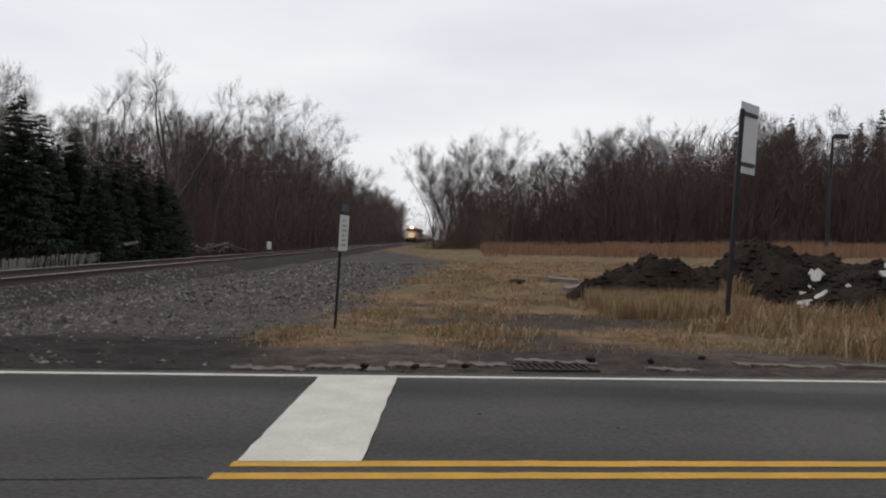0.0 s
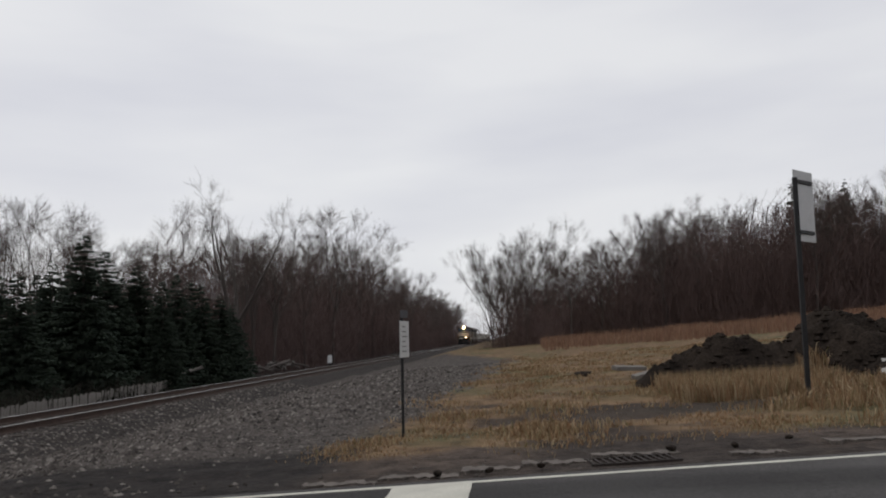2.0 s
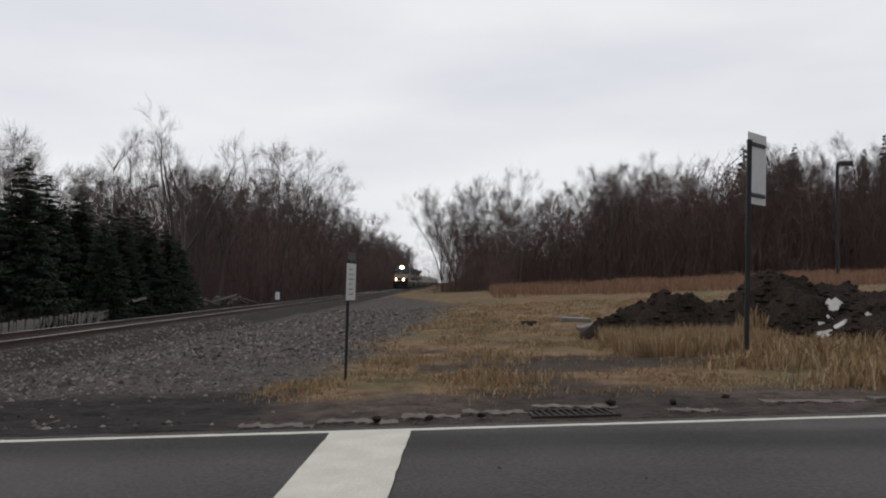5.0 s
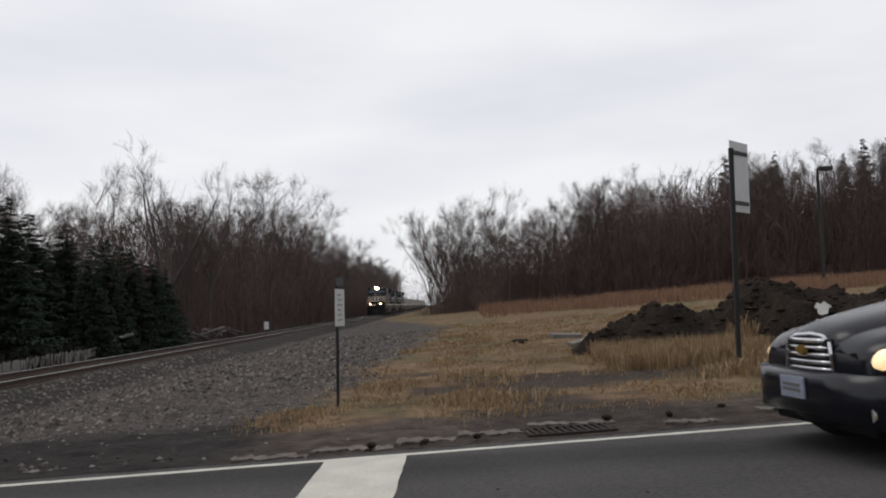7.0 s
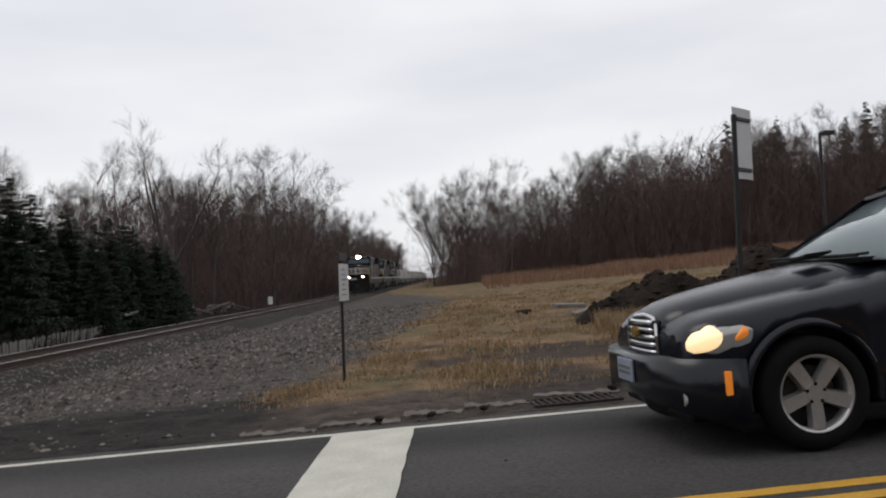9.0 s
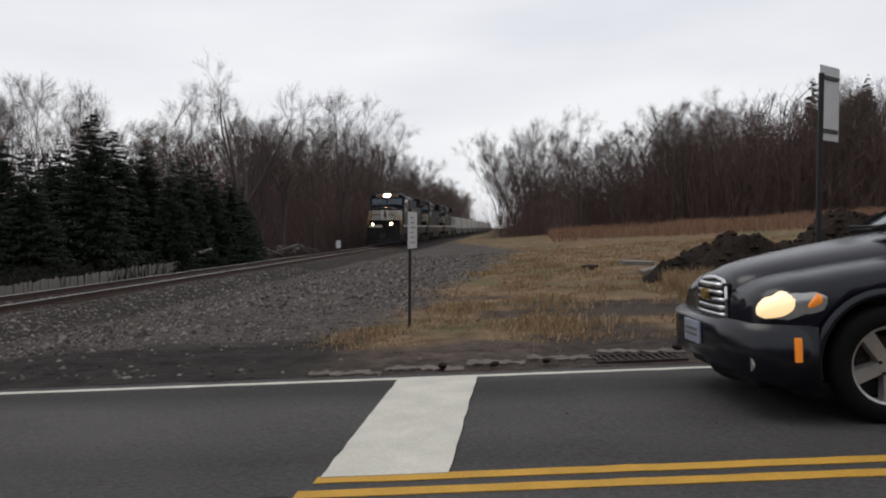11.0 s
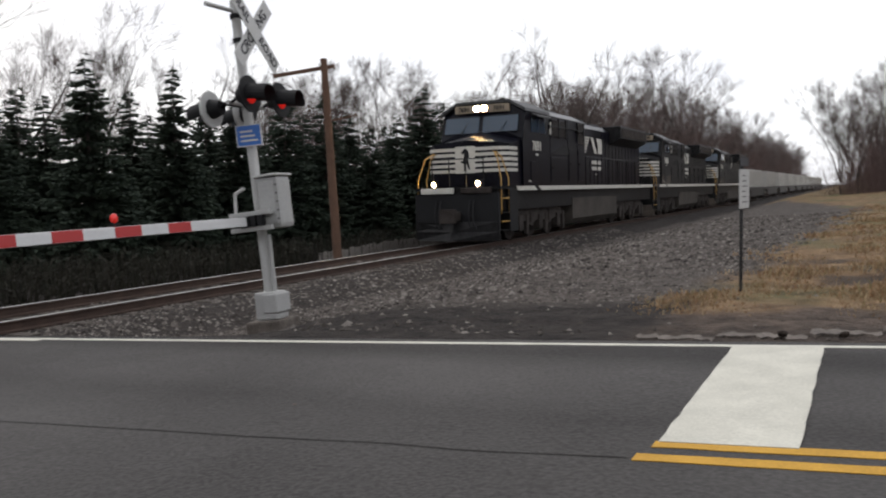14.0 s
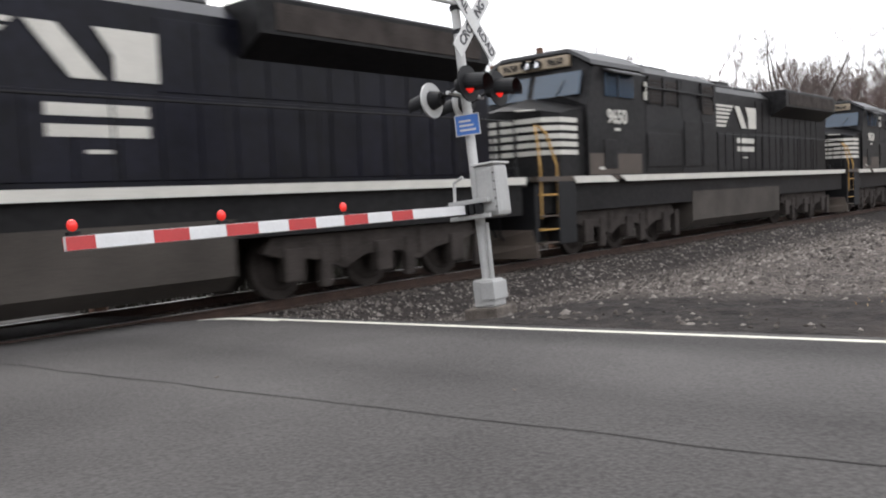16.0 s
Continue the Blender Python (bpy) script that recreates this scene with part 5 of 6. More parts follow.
        part("side_marker", box(0.265, 0.305, *sorted((s * 0.80, s * 0.850)), 0.36, 0.50, 0.008), AMBER, bump_ob, "amber side marker lamp")
    # grille
    grille = part("grille", box(0.075, 0.16, -0.255, 0.255, 0.555, 0.78, 0.02), CAR_TRIM, car, "black grille opening")
    rim = bmesh.new()
    pts = [(0.085, -0.285, 0.555), (0.085, -0.28, 0.68), (0.095, -0.25, 0.755), (0.105, -0.17, 0.795), (0.11, 0.0, 0.808), (0.105, 0.17, 0.795), (0.095, 0.25, 0.755), (0.085, 0.28, 0.68), (0.085, 0.285, 0.555)]
    for a, b in zip(pts, pts[1:]):
        add_tube(rim, a, b, 0.013, 0.013, 8)
    part("grille_surround", rim, CHROME, grille, "chrome grille surround")
    for k in range(5):
        z = 0.560 + 0.047 * k
        wide = 0.272 - 0.003 * k * k
        bar = loft([[(0.085 - 0.03 * (1 - u * u), u * wide, z), (0.070 - 0.03 * (1 - u * u), u * wide, z + 0.016), (0.085 - 0.03 * (1 - u * u), u * wide, z + 0.034), (0.10, u * wide, z + 0.017)] for u in (-1, -0.6, -0.2, 0.2, 0.6, 1)])
        part("grille_bar", bar, CHROME, grille, "chrome grille bar", True)
    part("badge", prism([(-0.06, 0.715), (-0.03, 0.715), (-0.02, 0.735), (0.02, 0.735), (0.03, 0.715), (0.06, 0.715), (0.055, 0.685), (0.03, 0.685), (0.02, 0.665), (-0.02, 0.665), (-0.03, 0.685), (-0.055, 0.685)], 0.028, 0.050, "x"), GOLD, grille, "plain gold badge shape")
    # headlamps wrap round the corners
    def corner_y(x, z):
        """Half width of the front wing at a height."""
        for p, q in zip(st, st[1:]):
            if x <= q[0]:
                break
        f = max(0.0, (x - p[0]) / (q[0] - p[0]))
        _, hw, z0, zw, hs, zt, ht = [u + (v - u) * f for u, v in zip(p, q)]
        prof = ((hw, (z0 + zw) / 2), (hw * 0.985, zw), (hs, zw + (zt - zw) * 0.55), (ht, zt - 0.015))
        for (y0, a), (y1, b) in zip(prof, prof[1:]):
            if z <= b:
                return y0 + (y1 - y0) * max(0.0, (z - a) / (b - a)) + 0.012
        return ht

    def lamp_patch(s, x0, x1, lo, hi, bulge, mat, nm, lab, par):
        """A rounded glass patch that follows the corner of the body."""
        bm = bmesh.new()
        nu, nv, grid = 16, 8, []
        for i in range(nu + 1):
            u = i / nu
            x = x0 + (x1 - x0) * u
            z_lo, z_hi = lo + 0.035 * u, hi + 0.055 * min(1.0, u * 1.6)
            zc, hh = (z_lo + z_hi) / 2, (z_hi - z_lo) / 2 * max(0.05, math.sin(math.pi * (0.06 + 0.88 * u))) ** 0.45
            row = []
            for j in range(nv + 1):
                v = -1 + 2 * j / nv
                z = zc + hh * v
                out = bulge * (1 - v * v) * (1 - (2 * u - 1) ** 4) - 0.006
                row.append(bm.verts.new((x - 0.6 * out, s * (corner_y(x, z) + 0.8 * out), z)))
            grid.append(row)
        for i in range(nu):
            for j in range(nv):
                bm.faces.new((grid[i][j], grid[i + 1][j], grid[i + 1][j + 1], grid[i][j + 1]))
        ext = bmesh.ops.extrude_face_region(bm, geom=bm.faces[:])
        for v in ext["geom"]:
            if isinstance(v, bmesh.types.BMVert):
                v.co += Vector((0.02, -s * 0.03, 0))
        bmesh.ops.recalc_face_normals(bm, faces=bm.faces)
        return part(nm, bm, mat, par, lab, True)

    for s in (-1, 1):
        lamp_ob = lamp_patch(s, 0.105, 0.47, 0.562, 0.715, 0.016, LAMP_CLEAR, "headlamp", "clear wraparound headlamp", car)
        lamp_patch(s, 0.120, 0.33, 0.575, 0.705, 0.026, LAMP_LIT, "lit_bulb", "lit warm reflector", lamp_ob)
        lamp_patch(s, 0.365, 0.450, 0.640, 0.690, 0.026, AMBER, "turn_lamp", "amber turn lamp", lamp_ob)
    # cabin: pillars, glass and roof
    roof = loft([[(x, -hw, z - 0.06), (x, -hw * 0.93, z - 0.012), (x, -hw * 0.5, z + 0.01), (x, hw * 0.5, z + 0.01), (x, hw * 0.93, z - 0.012), (x, hw, z - 0.06), (x, hw * 0.5, z - 0.05), (x, -hw * 0.5, z - 0.05)]
                 for x, hw, z in ((2.10, 0.56, 1.535), (2.35, 0.60, 1.58), (2.8, 0.63, 1.61), (3.4, 0.63, 1.605), (4.0, 0.60, 1.57), (4.30, 0.56, 1.51))])
    part("roof", roof, CAR_PAINT, car, "dark roof", True)
    for s in (-1, 1):
        part("roof_rail", tube([(2.25, s * 0.57, 1.58), (2.4, s * 0.57, 1.635), (4.0, s * 0.57, 1.62), (4.15, s * 0.56, 1.56)], 0.016, 8), CAR_TRIM, car)
        part("windscreen_pillar", loft([[(1.40, s * 0.74, 1.06), (1.50, s * 0.80, 1.03), (1.64, s * 0.79, 1.04), (1.50, s * 0.72, 1.07)], [(2.08, s * 0.54, 1.50), (2.12, s * 0.59, 1.48), (2.24, s * 0.59, 1.49), (2.16, s * 0.53, 1.52)]]), CAR_PAINT, car)
        for a, b in ((2.80, 2.90), (3.62, 3.72)):
            part("door_pillar", loft([[(a, s * 0.80, 1.05), (b, s * 0.80, 1.05), (b, s * 0.76, 1.05), (a, s * 0.76, 1.05)], [(a, s * 0.605, 1.53), (b, s * 0.605, 1.53), (b, s * 0.57, 1.53), (a, s * 0.57, 1.53)]]), CAR_TRIM, car)
        g = loft([[(1.68, s * 0.795, 1.06), (4.20, s * 0.79, 1.06), (4.20, s * 0.775, 1.06), (1.68, s * 0.78, 1.06)], [(2.22, s * 0.60, 1.52), (4.12, s * 0.585, 1.52), (4.12, s * 0.57, 1.52), (2.22, s * 0.585, 1.52)]])
        part("side_window", g, CAR_GLASS, car, "tinted side glass")
        part("door_seam", box(1.70, 1.71, *sorted((s * 0.84, s * 0.872)), 0.30, 1.0), CAR_TRIM, body_ob)
        mir = box(1.78, 1.92, *sorted((s * 0.86, s * 1.03)), 1.03, 1.17, 0.04)
        part("door_mirror", mir, CAR_PAINT, car, "dark door mirror")
    screen = bmesh.new()
    lo_e = [screen.verts.new((1.34 + 0.10 * (k / 4) ** 2, 0.18 * k, 1.090 - 0.006 * abs(k))) for k in range(-4, 5)]
    hi_e = [screen.verts.new((2.10 + 0.05 * (k / 4) ** 2, 0.135 * k, 1.52 - 0.006 * abs(k))) for k in range(-4, 5)]
    for k in range(8):
        screen.faces.new((lo_e[k], lo_e[k + 1], hi_e[k + 1], hi_e[k]))
    ext = bmesh.ops.extrude_face_region(screen, geom=screen.faces[:])
    for v in ext["geom"]:
        if isinstance(v, bmesh.types.BMVert):
            v.co += Vector((0.008, 0, -0.012))
    bmesh.ops.recalc_face_normals(screen, faces=screen.faces)
    scr = part("windscreen", screen, CAR_GLASS, car, "pale reflecting windscreen", True)
    part("sticker", box(1.86, 1.865, -0.30, -0.20, 1.30, 1.33), SIGN_WHITE, scr)
    part("dashboard", box(1.55, 1.95, -0.68, 0.68, 0.92, 1.08, 0.04), INTERIOR, car)
    part("underbody", box(0.35, 4.2, -0.80, 0.80, 0.13, 0.24, 0.03), CAR_TRIM, car, "dark underbody")
    part("cabin_floor", box(1.6, 4.2, -0.68, 0.68, 0.30, 0.36), INTERIOR, car)
    for y in (-0.36, 0.36):
        part("seat", box(2.55, 2.72, y - 0.24, y + 0.24, 0.55, 1.28, 0.06), INTERIOR, car)
    part("rear_bench", box(3.5, 3.68, -0.62, 0.62, 0.55, 1.25, 0.06), INTERIOR, car)
    part("cowl", box(1.33, 1.50, -0.56, 0.56, 1.05, 1.088, 0.01), CAR_TRIM, car)
    # wheels, in their own space at the hub
    def wheel(s):
        ty = bmesh.new()
        rings = []
        for y, r in ((-0.10, 0.225), (-0.105, 0.27), (-0.095, 0.318), (-0.06, 0.33), (0.06, 0.33), (0.095, 0.318), (0.105, 0.27), (0.10, 0.225)):
            rings.append([ty.verts.new((r * math.cos(2 * math.pi * k / 40), s * y, r * math.sin(2 * math.pi * k / 40))) for k in range(40)])
        for a, b in zip(rings, rings[1:] + rings[:1]):
            for k in range(40):
                ty.faces.new((a[k], a[(k + 1) % 40], b[(k + 1) % 40], b[k]))
        bmesh.ops.recalc_face_normals(ty, faces=ty.faces)
        w = part("wheel", ty, TYRE, None, "black tyre on a five-spoke alloy wheel", True)
        rm = bmesh.new()
        rings = []
        for y, r in ((-0.02, 0.20), (0.085, 0.205), (0.100, 0.222), (0.098, 0.232), (0.07, 0.232), (-0.06, 0.225), (-0.06, 0.20)):
            rings.append([rm.verts.new((r * math.cos(2 * math.pi * k / 40), s * y, r * math.sin(2 * math.pi * k / 40))) for k in range(40)])
        for a, b in zip(rings, rings[1:] + rings[:1]):
            for k in range(40):
                rm.faces.new((a[k], a[(k + 1) % 40], b[(k + 1) % 40], b[k]))
        bmesh.ops.recalc_face_normals(rm, faces=rm.faces)
        rim_ob = part("rim", rm, WHEEL_ALLOY, w, "bright alloy rim", True)
        for k in range(5):
            a = 2 * math.pi * k / 5
            spoke = loft([[(0.045, s * 0.03, -0.040), (0.045, s * 0.078, -0.034), (0.045, s * 0.078, 0.034), (0.045, s * 0.03, 0.040)], [(0.215, s * 0.045, -0.052), (0.215, s * 0.092, -0.040), (0.215, s * 0.092, 0.040), (0.215, s * 0.045, 0.052)]])
            bmesh.ops.rotate(spoke, verts=spoke.verts, cent=(0, 0, 0), matrix=Matrix.Rotation(a, 3, "Y"))
            part("spoke", spoke, WHEEL_ALLOY, w, "broad alloy spoke")
            nut = bmesh.new()
            add_tube(nut, (0.055 * math.cos(a + 0.63), s * 0.06, 0.055 * math.sin(a + 0.63)), (0.055 * math.cos(a + 0.63), s * 0.086, 0.055 * math.sin(a + 0.63)), 0.011, 0.011, 6)
            part("wheel_nut", nut, CAR_TRIM, w)
        hub = bmesh.new()
        add_tube(hub, (0, s * 0.0, 0), (0, s * 0.082, 0), 0.075, 0.06, 20)
        part("hub", hub, WHEEL_ALLOY, w, "alloy hub")
        disc = bmesh.new()
        add_tube(disc, (0, -s * 0.02, 0), (0, s * 0.005, 0), 0.155, 0.155, 24)
        part("brake_disc", disc, LOCO_UNDER, w)
        return w
    wheels = []
    for x in (0.79, 3.42):
        for s in (-1, 1):
            w = wheel(s)
            w.parent = car
            wheels.append((w, x, s * 0.775))
    wipers = []
    for y in (-0.62, 0.02):
        piv = part("wiper", tube([(0, 0, 0.02), (-0.02, 0.22, 0.025)], 0.010, 6), CAR_TRIM, car, "black wiper arm")
        part("wiper_blade", tube([(-0.02, 0.08, 0.022), (-0.022, 0.56, 0.024)], 0.012, 6), CAR_TRIM, piv)
        wipers.append((piv, y))
    return car, wheels, wipers


WAGON, WHEELS, WIPERS = retro_wagon()

# ---------------- the crossing signal ----------------
def disc_tube(a, b, r0, r1=None, n=24):
    bm = bmesh.new()
    add_tube(bm, a, b, r0, r1, n)
    return bm


def crossing_signal():
    """Local axes: mast at the origin, +x along the road towards the oncoming lane, -y across the road."""
    x, y = -7.00, 9.02
    z = -0.30
    sig = empty("crossing_signal", pose(x, y, z, 0.0, -5.6, 6), "grey railway crossing signal with lowered gate on a concrete footing", "crossing signal")
    part("footing", box(-0.26, 0.26, -0.26, 0.26, -0.65, -0.07, 0.03), CONCRETE, sig, "stained concrete footing")
    part("base_box", box(-0.15, 0.17, -0.15, 0.15, -0.07, 0.30, 0.03), BOX_PAINT, sig, "cast junction base")
    part("base_lid", box(-0.02, 0.20, -0.17, 0.17, 0.02, 0.27, 0.02), BOX_PAINT, sig)
    part("mast", disc_tube((0, 0, 0.1), (0, 0, 4.15), 0.066, 0.062), MAST_PAINT, sig, "aluminium-painted mast")
    part("conduit", tube([(0.11, -0.03, 0.26), (0.115, -0.03, 1.05)], 0.03, 8), BOX_PAINT, sig)
    # gate mechanism
    mech = part("gate_mechanism", box(0.07, 0.40, -0.14, 0.20, 1.12, 1.80, 0.06), BOX_PAINT, sig, "grey gate mechanism housing")
    part("mechanism_door", box(0.12, 0.37, -0.165, -0.14, 1.18, 1.74, 0.02), BOX_PAINT, mech)
    part("gate_bracket", tube([(-0.05, -0.22, 1.68), (-0.20, -0.22, 1.62), (-0.22, -0.22, 1.36), (-0.10, -0.22, 1.28)], 0.022, 6), MAST_PAINT, mech)
    part("side_plate", box(-0.30, 0.32, -0.27, -0.20, 1.31, 1.37, 0.01), BOX_PAINT, mech)
    part("side_plate", box(-0.30, 0.32, -0.27, -0.20, 1.11, 1.17, 0.01), BOX_PAINT, mech)
    for k in range(4):
        part("counterweight", box(-0.16 + 0.1 * k, -0.09 + 0.1 * k, -0.30, -0.20, 1.17, 1.31, 0.01), BLACK_PAINT, mech)
    for k in range(5):
        part("hinge_bolt", disc_tube((0.385, -0.168, 1.24 + 0.11 * k), (0.385, -0.150, 1.24 + 0.11 * k), 0.014, 0.014, 8), POST_GREY, mech)
    part("door_rib", box(0.15, 0.34, -0.176, -0.165, 1.30, 1.33), BOX_PAINT, mech)
    part("top_cap", box(0.05, 0.42, -0.17, 0.22, 1.80, 1.83, 0.01), MAST_PAINT, mech)
    # gate arm across the lane
    arm = part("gate_arm", box(-0.025, 0.025, -5.62, -0.30, -0.065, 0.055, 0.008, pose(-0.02, 0, 1.25, 0.6, 0, -3.5)), GATE_WHITE, sig, "white gate arm with red bands")
    for y0, y1 in ((-5.62, -5.37), (-4.83, -4.47), (-4.06, -3.68), (-3.29, -2.92), (-2.50, -2.13), (-1.72, -1.35)):
        for s in (-1, 1):
            part("red_band", box(*sorted((s * 0.025, s * 0.029)), y0, y1, -0.062, 0.052, 0, pose(-0.02, 0, 1.25, 0.6, 0, -3.5)), GATE_RED, arm, "red reflective band")
    for y1 in (-2.47, -4.08, -5.54):
        m = pose(-0.02, 0, 1.25, 0.6, 0, -3.5)
        lb = bmesh.new()
        add_box(lb, -0.03, 0.03, y1 - 0.05, y1 + 0.05, 0.065, 0.09, m)
        lamp_base = part("lamp_base", lb, BLACK_PAINT, arm)
        dome = bmesh.new()
        bmesh.ops.create_uvsphere(dome, u_segments=14, v_segments=8, radius=0.045, matrix=m @ Matrix.Translation((0, y1, 0.145)) @ Matrix.Diagonal((0.8, 1, 1.15, 1)))
        part("arm_lamp", dome, RED_LAMP, lamp_base, "lit red gate-arm lamp", True)
    # flashing lights, one pair each way
    part("light_crossarm", tube([(0.0, -0.42, 2.78), (0.0, 0.42, 2.78)], 0.028, 8), MAST_PAINT, sig)
    part("light_crossarm", tube([(-0.10, -0.42, 2.78), (-0.10, 0.42, 2.78)], 0.022, 8), BLACK_PAINT, sig)
    for s, face, red in ((1, -0.36, True), (1, 0.36, True), (-1, -0.36, False), (-1, 0.36, False)):
        hz = 2.84 if red else 2.74
        bg = disc_tube((s * 0.29, face, hz), (s * 0.315, face, hz), 0.235, 0.235, 28)
        light = part("background_disc", bg, BLACK_PAINT if red else MAST_PAINT, sig, "black signal background disc" if red else "weathered signal background disc")
        part("lamp_housing", disc_tube((s * 0.14, face, hz), (s * 0.29, face, hz), 0.09, 0.13, 20), BLACK_PAINT, light)
        part("lens", disc_tube((s * 0.315, face, hz - 0.02), (s * 0.33, face, hz - 0.02), 0.105, 0.09, 22), RED_LENS if red else GATE_RED, light, "lit red lens" if red else "red lens")
        hood = bmesh.new()
        rings = []
        for xx in (0.315, 0.60):
            rings.append([hood.verts.new((s * xx, face + r * math.cos(a), hz + r * math.sin(a) - (0.05 if xx > 0.4 else 0))) for r in (0.125, 0.135) for a in [math.pi * (-0.18 + 1.36 * k / 14) for k in range(15)]])
        for k in range(14):
            for o in (0, 15):
                hood.faces.new((rings[0][o + k], rings[0][o + k + 1], rings[1][o + k + 1], rings[1][o + k]))
        bmesh.ops.recalc_face_normals(hood, faces=hood.faces)
        part("visor", hood, BLACK_PAINT, light, "black lamp visor")
        part("lamp_bracket", tube([(0, face, 2.78), (s * 0.16, face, hz)], 0.02, 6), BLACK_PAINT, light)
    # crossbuck
    for turn, word, off in ((45, "CROSSING", 0.050), (-45, "RAILROAD", 0.078)):
        m = pose(off + 0.10, 0.14, 3.74, 0, 0, 0) @ pose(0, 0, 0, turn, 0, 0)
        blade = part("crossbuck_blade", box(-0.006, 0.006, -0.61, 0.61, -0.115, 0.115, 0.003, m), SIGN_WHITE, sig, "white crossbuck blade with black letters")
        if turn > 0:
            words = ((word, 0.0),)
        else:
            words = (("RAIL", -0.34), ("ROAD", 0.34))
        for w, dy in words:
            t = new("lettering", lettering(w, 0.165 if len(w) < 6 else 0.19, INK))
            t.parent, t.matrix_basis = blade, m @ pose(0.009, dy, 0, 90, 0, 90)
    part("mast_band", disc_tube((0, 0, 3.60), (0, 0, 3.66), 0.078, 0.078), BLACK_PAINT, sig)
    part("mast_band", disc_tube((0, 0, 3.92), (0, 0, 3.98), 0.078, 0.078), BLACK_PAINT, sig)
    part("top_arm", tube([(0, 0, 4.02), (-0.1, -0.5, 4.04)], 0.03, 8), MAST_PAINT, sig)
    # blue notice
    nt = part("blue_notice", box(-0.155, 0.155, -0.10, -0.085, 2.24, 2.50, 0.004, pose(0, 0, 0, 0, 0, 22)), SIGN_BLUE, sig, "small blue notice with a white border")
    for k in range(3):
        part("notice_bar", box(-0.11, 0.11 - 0.03 * k, -0.105, -0.100, 2.29 + 0.06 * k, 2.315 + 0.06 * k, 0, pose(0, 0, 0, 0, 0, 22)), SIGN_WHITE, nt)
    for a, b, c, d in ((-0.165, 0.165, 2.50, 2.512), (-0.165, 0.165, 2.228, 2.24), (-0.167, -0.155, 2.228, 2.512), (0.155, 0.167, 2.228, 2.512)):
        part("notice_border", box(a, b, -0.102, -0.084, c, d, 0, pose(0, 0, 0, 0, 0, 22)), SIGN_WHITE, nt)
    return sig


crossing_signal()


# ---------------- signs ----------------
def small_sign():
    x, y = -1.30, 10.72
    s = empty("notice_sign", pose(x, y, land_z(x, y), 0.5, 0.6, 0), "small faded white notice on a thin steel post", "sign")
    part("post", box(-0.018, 0.018, -0.016, 0.016, -0.3, 1.60, 0.004), POST_DARK, s, "thin dark steel channel post")
    plate = part("plate", box(-0.23, 0.23, -0.036, -0.028, 1.00, 1.46, 0.003, pose(0, 0, 0, 0, 0, 83)), SIGN_WHITE, s, "faded white notice plate")
    for k in range(6):
        part("text_bar", box(-0.12, 0.10 - 0.04 * (k % 3), -0.042, -0.037, 1.07 + 0.062 * k, 1.085 + 0.062 * k, 0, pose(0, 0, 0, 0, 0, 83)), POST_GREY, plate, "unreadable line of print")
    part("top_plate", box(-0.12, 0.12, -0.036, -0.028, 1.50, 1.60, 0.003, pose(0, 0, 0, 0, 0, 74)), INK, s, "small dark plate")
    return s


small_sign()


def tall_sign():
    x, y = 4.35, 12.55
    s = empty("road_sign", pose(x, y, land_z(x, y), 0, 0.9, 0), "back of an aluminium road sign on a dark steel post", "sign")
    post = prism([(-0.032, -0.012), (0.032, -0.012), (0.032, 0.036), (0.020, 0.036), (0.020, 0.010), (-0.020, 0.010), (-0.020, 0.036), (-0.032, 0.036)], -0.3, 3.30, "z")
    part("post", post, POST_DARK, s, "dark channel post")
    m = pose(0.03, 0.0, 0, 0, 0, 42)
    plate = part("plate", box(-0.05, 0.50, 0.03, 0.036, 2.35, 3.42, 0.002, m), ALU, s, "bare aluminium sign back")
    for z in (2.46, 3.22):
        part("bracket", box(-0.02, 0.44, 0.005, 0.03, z, z + 0.055, 0.004, m), POST_DARK, plate, "dark mounting bracket")
    return s


tall_sign()


# ---------------- kerb, grate, rubbish along the verge ----------------
def verge_z(x, y):
    return road_z(x) - 0.012


def broken_kerb():
    rnd = random.Random(21)
    for x0, x1, yr in ((-1.75, -1.12, 7.52), (-1.1, -0.42, 7.64), (-0.4, 0.12, 7.76), (0.14, 0.78, 7.90), (0.80, 1.62, 8.16), (2.0, 2.5, 7.72), (3.0, 4.08, 8.06), (4.1, 5.3, 8.10), (5.32, 7.2, 8.14)):
        n = 15
        outline = []
        for k in range(n):
            x = x0 + (x1 - x0) * k / (n - 1)
            outline.append((x, yr + ROAD_TURN * x - 0.01 - 0.15 * rnd.random()))
        for k in range(n):
            x = x1 - (x1 - x0) * k / (n - 1)
            outline.append((x, yr + ROAD_TURN * x + 0.01 + 0.16 * rnd.random()))
        xm = (x0 + x1) / 2
        bm = prism(outline, verge_z(xm, yr) - 0.10, verge_z(xm, yr) + 0.010 + 0.010 * rnd.random(), "z")
        ob = part("kerb_piece", bm, CONCRETE)
        tagged(ob, "broken strip of old concrete kerb sunk in dirt", "kerb", "pieces of the broken kerb")


broken_kerb()


